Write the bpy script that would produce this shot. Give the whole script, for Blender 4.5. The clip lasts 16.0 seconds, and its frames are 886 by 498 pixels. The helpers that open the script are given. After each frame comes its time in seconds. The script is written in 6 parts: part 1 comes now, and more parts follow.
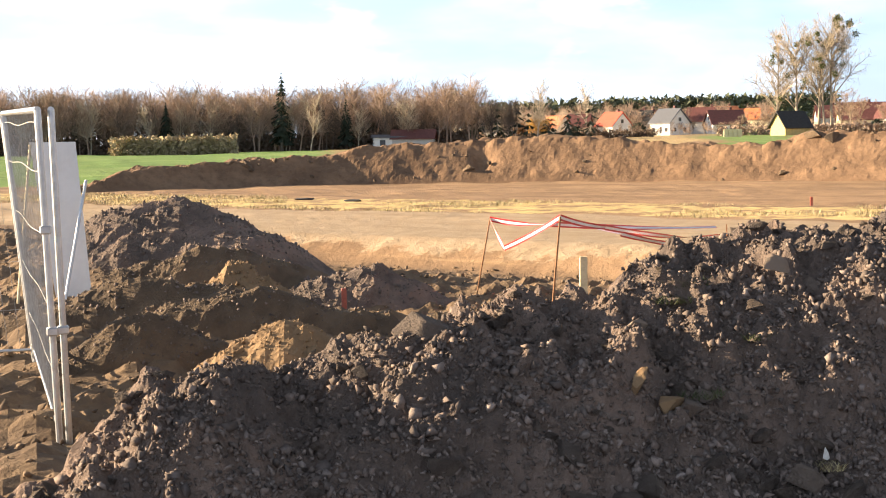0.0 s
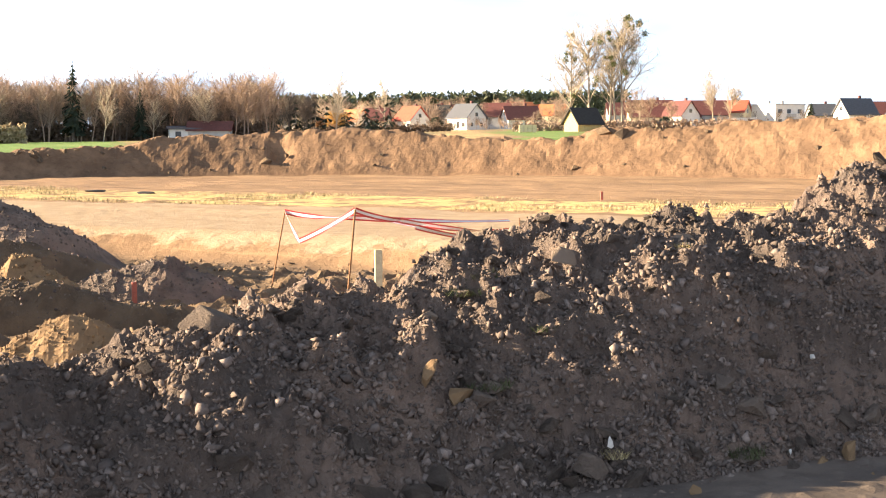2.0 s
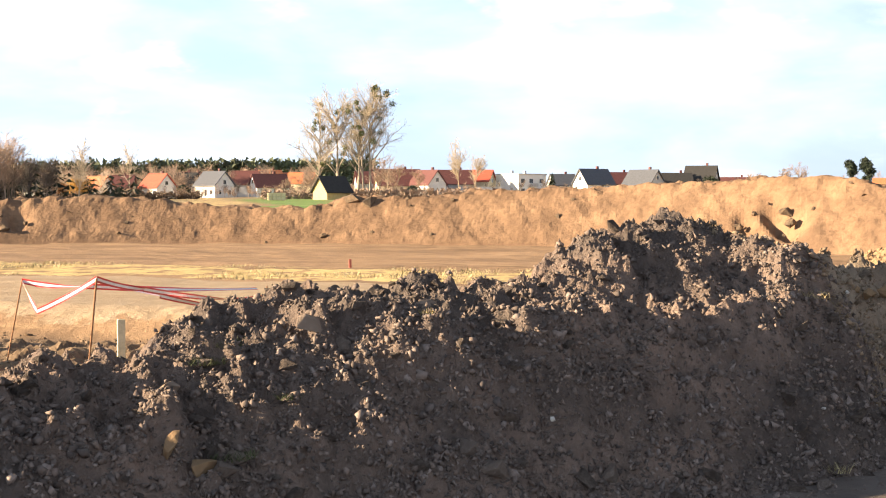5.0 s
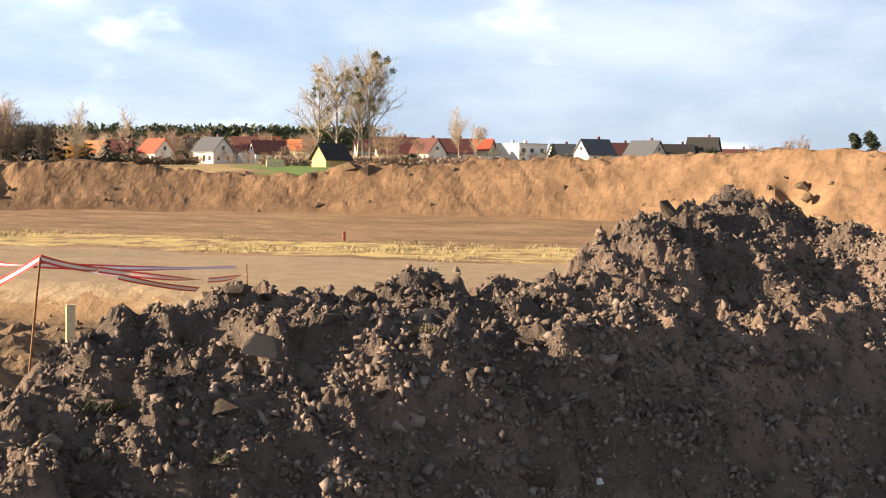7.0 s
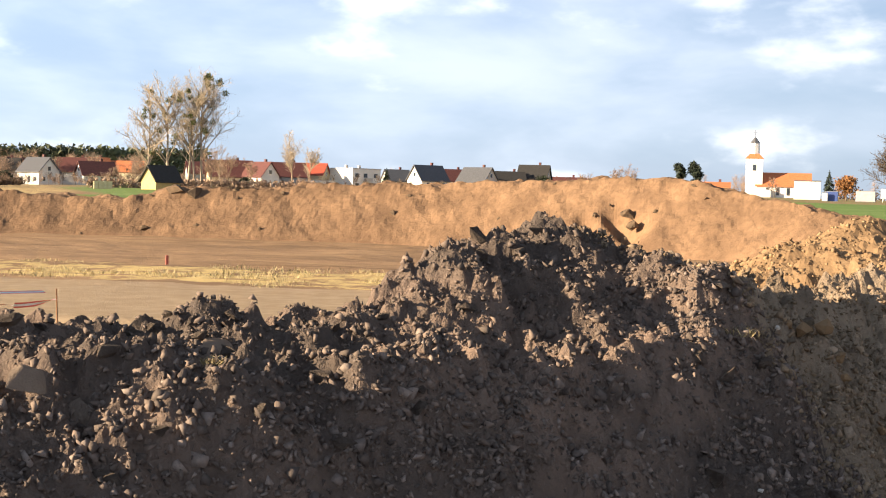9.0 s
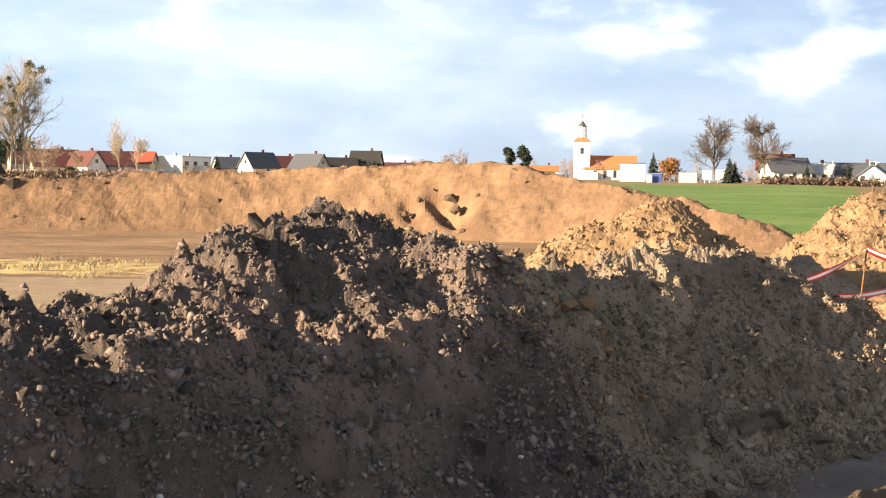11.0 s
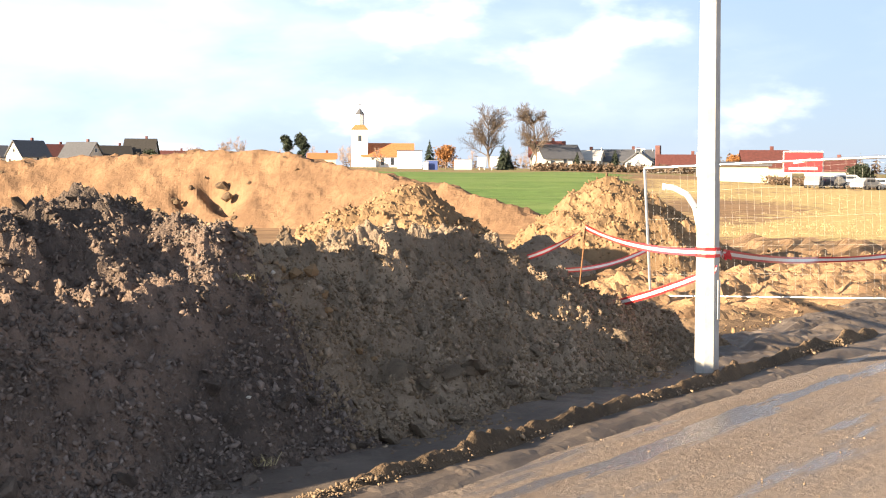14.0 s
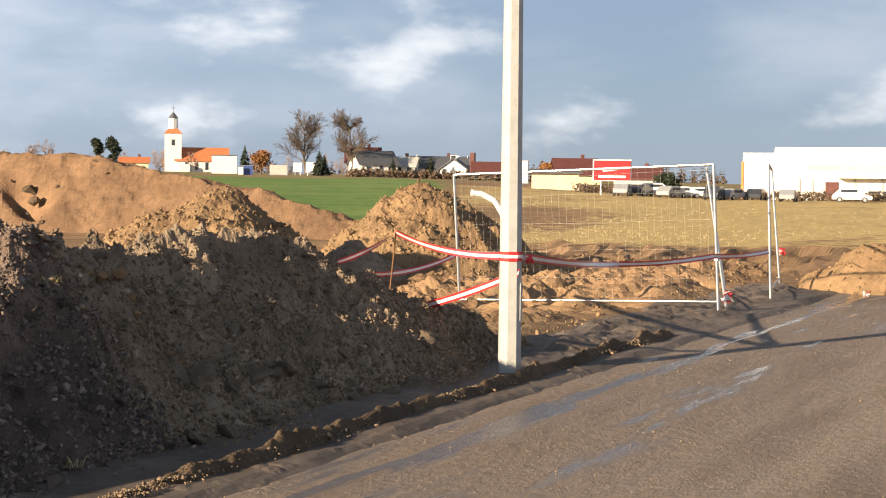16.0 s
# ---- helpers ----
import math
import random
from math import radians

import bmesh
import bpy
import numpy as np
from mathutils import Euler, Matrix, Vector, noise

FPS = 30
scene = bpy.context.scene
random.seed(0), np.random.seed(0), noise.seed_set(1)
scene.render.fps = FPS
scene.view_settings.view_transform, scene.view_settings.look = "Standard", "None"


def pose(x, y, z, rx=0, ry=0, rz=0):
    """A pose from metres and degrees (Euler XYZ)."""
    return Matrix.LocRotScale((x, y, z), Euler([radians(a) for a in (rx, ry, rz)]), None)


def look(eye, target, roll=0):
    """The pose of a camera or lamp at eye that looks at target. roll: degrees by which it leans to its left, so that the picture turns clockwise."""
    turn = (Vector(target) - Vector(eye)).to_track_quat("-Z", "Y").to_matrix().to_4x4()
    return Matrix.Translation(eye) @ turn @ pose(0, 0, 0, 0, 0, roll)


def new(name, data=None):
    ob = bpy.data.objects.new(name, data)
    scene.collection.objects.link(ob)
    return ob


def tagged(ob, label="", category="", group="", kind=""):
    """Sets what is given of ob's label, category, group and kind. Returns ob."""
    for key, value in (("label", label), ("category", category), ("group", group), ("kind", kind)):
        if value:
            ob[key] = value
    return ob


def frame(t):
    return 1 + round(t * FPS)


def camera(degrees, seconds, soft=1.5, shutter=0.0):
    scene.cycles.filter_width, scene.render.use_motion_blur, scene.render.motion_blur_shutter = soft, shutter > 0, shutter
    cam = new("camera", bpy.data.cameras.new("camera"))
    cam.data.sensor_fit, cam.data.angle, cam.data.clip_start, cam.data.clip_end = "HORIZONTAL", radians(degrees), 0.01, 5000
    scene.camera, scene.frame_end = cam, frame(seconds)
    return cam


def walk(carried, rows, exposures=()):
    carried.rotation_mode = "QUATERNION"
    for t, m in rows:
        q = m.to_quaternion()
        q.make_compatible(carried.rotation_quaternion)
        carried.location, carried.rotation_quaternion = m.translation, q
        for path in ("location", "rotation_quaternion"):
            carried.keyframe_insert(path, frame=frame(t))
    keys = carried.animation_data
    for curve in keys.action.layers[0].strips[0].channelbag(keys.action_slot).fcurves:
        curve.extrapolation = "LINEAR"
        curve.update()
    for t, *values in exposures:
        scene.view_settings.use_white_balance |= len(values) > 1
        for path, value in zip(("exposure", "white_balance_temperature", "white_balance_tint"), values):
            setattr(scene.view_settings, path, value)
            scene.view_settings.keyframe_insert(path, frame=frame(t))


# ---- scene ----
cam = camera(34.6, 16.0, 1.1)
# seconds, eye, tilt, lean and turn
ROWS = [
    (0, -0.037, 0.028, 1.8, 85.693, 0.784, -16.076),
    (0.5, -0.007, 0.065, 1.79, 85.576, 0.774, -17.759),
    (1, 0.003, 0.057, 1.788, 85.462, 0.511, -20.073),
    (1.5, 0.014, 0.048, 1.79, 85.479, 0.359, -22.421),
    (2, 0.02, 0.061, 1.791, 85.364, 0.132, -24.153),
    (2.5, 0.033, 0.063, 1.788, 85.318, 0.141, -26.01),
    (3, -0.052, -0.164, 1.787, 85.519, 0.222, -28.323),
    (3.5, -0.235, -0.546, 1.792, 85.953, 0.131, -30.624),
    (4, -0.294, -0.674, 1.792, 86.249, -0.029, -32.26),
    (4.5, -0.273, -0.512, 1.795, 86.901, -0.242, -33.425),
    (5, 0.048, 0.057, 1.785, 88.096, -0.078, -34.216),
    (7.5, 1.484, 2.151, 1.814, 86.715, -0.929, -34.3),
    (8, 1.53, 2.09, 1.818, 87.21, -0.958, -35.1),
    (8.5, 1.589, 2.115, 1.809, 87.795, -1.34, -37.58),
    (9, 1.67, 2.19, 1.804, 87.974, -1.486, -40.9),
    (9.5, 1.79, 2.12, 1.822, 87.721, -1.413, -43.2),
    (10, 1.848, 1.97, 1.824, 87.631, -1.359, -45.3),
    (12.5, 1.21, 1.155, 1.784, 87.24, 0.025, -50.95),
    (13, 1.087, 0.841, 1.799, 87.17, -0.291, -53.356),
    (13.5, 0.975, 0.744, 1.799, 87.2, -0.338, -55.358),
    (14, 0.722, 0.517, 1.798, 87.107, -0.332, -56.45),
    (14.5, 0.675, 0.463, 1.799, 86.995, -0.325, -58.22),
    (15, 0.582, 0.362, 1.794, 86.996, -0.412, -60.372),
    (15.5, 0.529, 0.327, 1.793, 87.255, -0.527, -62.404),
    (16, 0.525, 0.324, 1.794, 87.415, -0.747, -63.829),
]
LIGHT = [(0, 1.97), (1.5, 2.34), (2.5, 2.28), (3.5, 2.38), (4.5, 2.24), (5, 1.99), (7.5, 1.54), (10, 1.66), (12.5, 1.78), (13.5, 1.82), (14.5, 2.15), (15, 2.24), (15.5, 1.61), (16, 1.14)]
walk(cam, [(t, pose(x, y, z, a, b, c)) for t, x, y, z, a, b, c in ROWS], LIGHT)

EYE = 1.8
SUN_FROM, SUN_UP = -67.5, 15.5      # bearing from +y towards +x, and height, in degrees


def spot(bearing, d, z=0.0):
    """A place by its bearing and distance from the middle of the walk."""
    return Vector((d * math.sin(radians(bearing)), d * math.cos(radians(bearing)), z))


# ---- sky and sun ----
def build_sky():
    world = bpy.data.worlds.new("sky")
    scene.world = world
    world.use_nodes = True
    nt = world.node_tree
    nt.nodes.clear()
    out = nt.nodes.new("ShaderNodeOutputWorld")
    bg = nt.nodes.new("ShaderNodeBackground")
    bg.inputs["Strength"].default_value = 0.075
    sky = nt.nodes.new("ShaderNodeTexSky")
    sky.sky_type = "NISHITA"
    sky.sun_disc = False
    sky.sun_elevation = radians(SUN_UP)
    sky.sun_rotation = radians(SUN_FROM % 360)
    sky.air_density, sky.dust_density, sky.ozone_density = 1.0, 0.3, 2.5
    co = nt.nodes.new("ShaderNodeTexCoord")

    def cloud_layer(scale, size, rough, twist, lo, hi, most):
        mp = nt.nodes.new("ShaderNodeMapping")
        mp.inputs["Scale"].default_value = scale
        n1 = nt.nodes.new("ShaderNodeTexNoise")
        n1.inputs["Scale"].default_value = size
        n1.inputs["Detail"].default_value = 6.0
        n1.inputs["Roughness"].default_value = rough
        n1.inputs["Distortion"].default_value = twist
        ramp = nt.nodes.new("ShaderNodeMapRange")
        ramp.interpolation_type = "SMOOTHSTEP"
        ramp.inputs["From Min"].default_value, ramp.inputs["From Max"].default_value = lo, hi
        ramp.inputs["To Max"].default_value = most
        nt.links.new(co.outputs["Generated"], mp.inputs["Vector"])
        nt.links.new(mp.outputs["Vector"], n1.inputs["Vector"])
        nt.links.new(n1.outputs["Fac"], ramp.inputs["Value"])
        return ramp.outputs["Result"]

    haze = cloud_layer((5.0, 5.0, 16.0), 1.0, 0.5, 0.2, 0.35, 0.75, 0.62)
    puffs = cloud_layer((6.5, 6.5, 15.0), 1.2, 0.52, 0.0, 0.53, 0.74, 0.85)
    veil = nt.nodes.new("ShaderNodeMix")
    veil.data_type = "RGBA"
    veil.inputs[0].default_value = 0.72
    veil.inputs[7].default_value = (4.8, 6.1, 8.4, 1)
    mix = nt.nodes.new("ShaderNodeMix")
    mix.data_type = "RGBA"
    mix.inputs[7].default_value = (9.0, 9.7, 11.0, 1)
    top = nt.nodes.new("ShaderNodeMix")
    top.data_type = "RGBA"
    top.inputs[7].default_value = (13.0, 13.2, 13.6, 1)
    ln = nt.links
    ln.new(haze, mix.inputs[0])
    ln.new(sky.outputs["Color"], veil.inputs[6])
    ln.new(veil.outputs[2], mix.inputs[6])
    dot = nt.nodes.new("ShaderNodeVectorMath")
    dot.operation = "DOT_PRODUCT"
    dot.inputs[1].default_value = (math.sin(radians(SUN_FROM)), math.cos(radians(SUN_FROM)), 0.25)
    glow = nt.nodes.new("ShaderNodeMapRange")
    glow.inputs["From Min"].default_value, glow.inputs["From Max"].default_value = -0.75, 0.5
    glow.inputs["To Min"].default_value, glow.inputs["To Max"].default_value = 0.034 * 1.0, 0.034 * 1.6
    ln.new(co.outputs["Generated"], dot.inputs[0])
    ln.new(dot.outputs["Value"], glow.inputs["Value"])
    parts = nt.nodes.new("ShaderNodeSeparateXYZ")
    ln.new(co.outputs["Generated"], parts.inputs["Vector"])
    zenith = nt.nodes.new("ShaderNodeMapRange")
    zenith.interpolation_type = "SMOOTHSTEP"
    zenith.inputs["From Min"].default_value, zenith.inputs["From Max"].default_value = 0.16, 0.65
    zenith.inputs["To Min"].default_value, zenith.inputs["To Max"].default_value = 1.0, 0.28
    ln.new(parts.outputs["Z"], zenith.inputs["Value"])
    power = nt.nodes.new("ShaderNodeMath")
    power.operation = "MULTIPLY"
    ln.new(glow.outputs["Result"], power.inputs[0])
    ln.new(zenith.outputs["Result"], power.inputs[1])
    ln.new(power.outputs[0], bg.inputs["Strength"])
    ln.new(puffs, top.inputs[0])
    ln.new(mix.outputs[2], top.inputs[6])
    ln.new(top.outputs[2], bg.inputs["Color"])
    ln.new(bg.outputs["Background"], out.inputs["Surface"])
    lamp = bpy.data.lights.new("sun", "SUN")
    lamp.energy = 5.0
    lamp.angle = radians(0.6)
    lamp.color = (1.0, 0.785, 0.53)
    ob = new("sun", lamp)
    to_sun = Vector((math.sin(radians(SUN_FROM)) * math.cos(radians(SUN_UP)), math.cos(radians(SUN_FROM)) * math.cos(radians(SUN_UP)), math.sin(radians(SUN_UP))))
    ob.matrix_world = look(to_sun * 60, (0, 0, 0))


build_sky()


# ---- materials ----
def node_material(name):
    mat = bpy.data.materials.new(name)
    mat.use_nodes = True
    nt = mat.node_tree
    return mat, nt, nt.nodes["Principled BSDF"]


def noise_node(nt, scale, detail=4.0, rough=0.6, vector=None):
    n = nt.nodes.new("ShaderNodeTexNoise")
    n.inputs["Scale"].default_value, n.inputs["Detail"].default_value, n.inputs["Roughness"].default_value = scale, detail, rough
    if vector:
        nt.links.new(vector, n.inputs["Vector"])
    return n.outputs["Fac"]


def mix_node(nt, fac, a, b, blend="MIX"):
    m = nt.nodes.new("ShaderNodeMix")
    m.data_type, m.blend_type = "RGBA", blend
    for socket, v in ((m.inputs[0], fac), (m.inputs[6], a), (m.inputs[7], b)):
        if isinstance(v, bpy.types.NodeSocket):
            nt.links.new(v, socket)
        elif isinstance(v, (int, float)):
            socket.default_value = v
        else:
            socket.default_value = (*v, 1)
    return m.outputs[2]


def range_node(nt, value, a, b, c=0.0, d=1.0):
    m = nt.nodes.new("ShaderNodeMapRange")
    m.interpolation_type = "SMOOTHSTEP"
    nt.links.new(value, m.inputs["Value"])
    for key, v in (("From Min", a), ("From Max", b), ("To Min", c), ("To Max", d)):
        m.inputs[key].default_value = v
    return m.outputs["Result"]


def bump_node(nt, height, strength, distance):
    b = nt.nodes.new("ShaderNodeBump")
    b.inputs["Strength"].default_value, b.inputs["Distance"].default_value = strength, distance
    nt.links.new(height, b.inputs["Height"])
    return b.outputs["Normal"]


def coords(nt, kind="Object"):
    return nt.nodes.new("ShaderNodeTexCoord").outputs[kind]


def plain(name, color, rough=0.6, metal=0.0, vary=0.18, scale=6.0, bump=0.0):
    """A painted, metal, plaster or wooden surface with stains at two sizes."""
    mat, nt, b = node_material(name)
    co = coords(nt)
    big, fine = noise_node(nt, scale, 5, 0.6, co), noise_node(nt, scale * 9, 3, 0.6, co)
    dark = tuple(c * (1 - 2 * vary) for c in color)
    col = mix_node(nt, range_node(nt, big, 0.3, 0.7), dark, color)
    col = mix_node(nt, range_node(nt, fine, 0.35, 0.75, 0.0, 0.35), col, tuple(min(1, c * (1 + vary)) for c in color))
    nt.links.new(col, b.inputs["Base Color"])
    b.inputs["Roughness"].default_value, b.inputs["Metallic"].default_value = rough, metal
    if bump:
        nt.links.new(bump_node(nt, fine, bump, 0.02), b.inputs["Normal"])
    return mat


def soil(name, light, dark, fine_scale=18.0, bump=0.6, distance=0.03, rough=0.95, size=1.0):
    """Loose earth: patches, crumbs and a fine grain."""
    mat, nt, b = node_material(name)
    co = coords(nt)
    patches, crumbs, grain = noise_node(nt, 0.9 / size, 5, 0.6, co), noise_node(nt, fine_scale / size, 6, 0.7, co), noise_node(nt, 5.0 / size, 4, 0.65, co)
    col = mix_node(nt, range_node(nt, patches, 0.35, 0.68), dark, light)
    col = mix_node(nt, range_node(nt, grain, 0.45, 0.75, 0.0, 0.55), col, tuple(c * 0.62 for c in dark))
    col = mix_node(nt, range_node(nt, crumbs, 0.5, 0.8, 0.0, 0.5), col, tuple(min(1, c * 1.25) for c in light))
    nt.links.new(col, b.inputs["Base Color"])
    b.inputs["Roughness"].default_value = rough
    b.inputs["Specular IOR Level"].default_value = 0.2
    nt.links.new(bump_node(nt, crumbs, bump, distance), b.inputs["Normal"])
    return mat


M = {
    "topsoil": soil("topsoil", (0.275, 0.199, 0.157), (0.122, 0.097, 0.083), 22.0, 1.0, 0.05),
    "loam": soil("loam", (0.375, 0.292, 0.212), (0.24, 0.186, 0.137), 22.0, 1.0, 0.04),
    "sand": soil("sand", (0.31, 0.205, 0.115), (0.215, 0.14, 0.078)),
    "bank_earth": soil("bank_earth", (0.265, 0.165, 0.098), (0.165, 0.102, 0.062), 7.0, 0.7, 0.08, size=1.3),
    "dug_earth": soil("dug_earth", (0.20, 0.140, 0.090), (0.105, 0.077, 0.054), 20.0, 1.0, 0.04),
    "clod": soil("clod", (0.225, 0.176, 0.142), (0.125, 0.099, 0.082), 30.0, 1.0, 0.03),
    "clay": soil("clay", (0.28, 0.215, 0.16), (0.20, 0.15, 0.115), 18.0, 0.6),
    "mud": soil("mud", (0.175, 0.142, 0.118), (0.10, 0.082, 0.070), 14.0, 0.5, 0.02, 0.6),
    "steel": plain("galvanised_steel", (0.55, 0.56, 0.57), 0.38, 0.85, 0.12, 12),
    "wire": plain("dull_wire", (0.50, 0.49, 0.46), 0.6, 0.3, 0.2, 12),
    "concrete": plain("spun_concrete", (0.48, 0.48, 0.46), 0.75, 0, 0.10, 5, 0.2),
    "white": plain("white_plaster", (0.80, 0.78, 0.73), 0.8, 0, 0.05, 1.0),
    "cream": plain("cream_plaster", (0.72, 0.62, 0.42), 0.8, 0, 0.08, 1.0),
    "grey_wall": plain("grey_plaster", (0.52, 0.50, 0.47), 0.8, 0, 0.1, 1.0),
    "red_tile": plain("red_roof_tiles", (0.50, 0.10, 0.055), 0.7, 0, 0.2, 2.0),
    "orange_tile": plain("orange_roof_tiles", (0.62, 0.20, 0.08), 0.7, 0, 0.15, 2.0),
    "maroon_tile": plain("maroon_roof_tiles", (0.135, 0.046, 0.040), 0.7, 0, 0.2, 2.0),
    "slate": plain("grey_roof", (0.10, 0.105, 0.12), 0.6, 0, 0.15, 2.0),
    "black_roof": plain("black_roof_felt", (0.035, 0.033, 0.032), 0.8, 0, 0.2, 2.0),
    "yellow_wall": plain("yellow_timber", (0.66, 0.47, 0.19), 0.8, 0, 0.12, 2.0),
    "dark_glass": plain("window_glass", (0.05, 0.06, 0.075), 0.12, 0, 0.2, 1.0),
    "board_white": plain("white_sheet", (0.82, 0.82, 0.80), 0.45, 0, 0.05, 2.0),
    "tape_white": plain("white_film", (0.82, 0.80, 0.78), 0.35, 0, 0.04, 8.0),
    "tape_red": plain("red_film", (0.62, 0.035, 0.04), 0.35, 0, 0.1, 8.0),
    "sign_red": plain("red_poster", (0.50, 0.03, 0.035), 0.4, 0, 0.12, 1.0),
    "peg_red": plain("red_painted_wood", (0.50, 0.13, 0.08), 0.6, 0, 0.15, 30.0),
    "stake_wood": plain("pale_timber", (0.70, 0.58, 0.36), 0.7, 0, 0.12, 20.0),
    "rust": plain("rusty_steel", (0.30, 0.15, 0.07), 0.8, 0.3, 0.25, 30.0),
    "bark": plain("grey_brown_bark", (0.20, 0.155, 0.115), 0.9, 0, 0.2, 1.0),
    "bark_pale": plain("pale_bark", (0.42, 0.34, 0.25), 0.9, 0, 0.2, 1.0),
    "twig": plain("brown_twigs", (0.36, 0.255, 0.185), 0.9, 0, 0.2, 0.6),
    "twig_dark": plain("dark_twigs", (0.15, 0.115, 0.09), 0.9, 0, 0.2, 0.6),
    "twig_pale": plain("pale_twigs", (0.46, 0.38, 0.28), 0.9, 0, 0.2, 0.6),
    "birch": plain("birch_bark", (0.62, 0.56, 0.48), 0.8, 0, 0.25, 1.0),
    "rust_leaf": plain("autumn_leaves", (0.34, 0.16, 0.055), 0.9, 0, 0.25, 0.5),
    "gold_leaf": plain("golden_leaves", (0.52, 0.30, 0.07), 0.9, 0, 0.2, 0.5),
    "mistletoe": plain("mistletoe_leaves", (0.13, 0.14, 0.045), 0.8, 0, 0.2, 2.0),
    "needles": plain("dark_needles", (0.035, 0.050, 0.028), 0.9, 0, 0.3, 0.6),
    "pine": plain("pine_needles", (0.13, 0.15, 0.088), 0.9, 0, 0.3, 0.1),
    "reed": plain("dry_reed", (0.42, 0.33, 0.19), 0.9, 0, 0.2, 1.0),
    "grass": plain("green_grass", (0.095, 0.105, 0.040), 0.9, 0, 0.3, 9.0),
    "straw": plain("dry_grass", (0.50, 0.41, 0.22), 0.9, 0, 0.25, 6.0),
    "stone_white": plain("pale_stone", (0.66, 0.63, 0.58), 0.7, 0, 0.1, 30.0),
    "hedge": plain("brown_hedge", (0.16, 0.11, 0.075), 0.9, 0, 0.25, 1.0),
    "asphalt": plain("far_asphalt", (0.07, 0.07, 0.07), 0.8, 0, 0.2, 1.0),
    "blue": plain("blue_paint", (0.06, 0.10, 0.30), 0.5, 0, 0.1, 2.0),
    "rubber": plain("black_rubber", (0.02, 0.02, 0.02), 0.8, 0, 0.1, 9.0),
    "orange_bar": plain("orange_band", (0.75, 0.25, 0.06), 0.6, 0, 0.1, 1.0),
    "car_silver": plain("silver_car_paint", (0.45, 0.46, 0.48), 0.25, 0.4, 0.04, 1.0),
    "car_white": plain("white_car_paint", (0.75, 0.75, 0.75), 0.25, 0, 0.04, 1.0),
    "car_dark": plain("dark_car_paint", (0.05, 0.055, 0.07), 0.2, 0, 0.1, 1.0),
    "black_plastic": plain("black_plastic_sheet", (0.03, 0.03, 0.03), 0.6, 0, 0.2, 3.0),
}


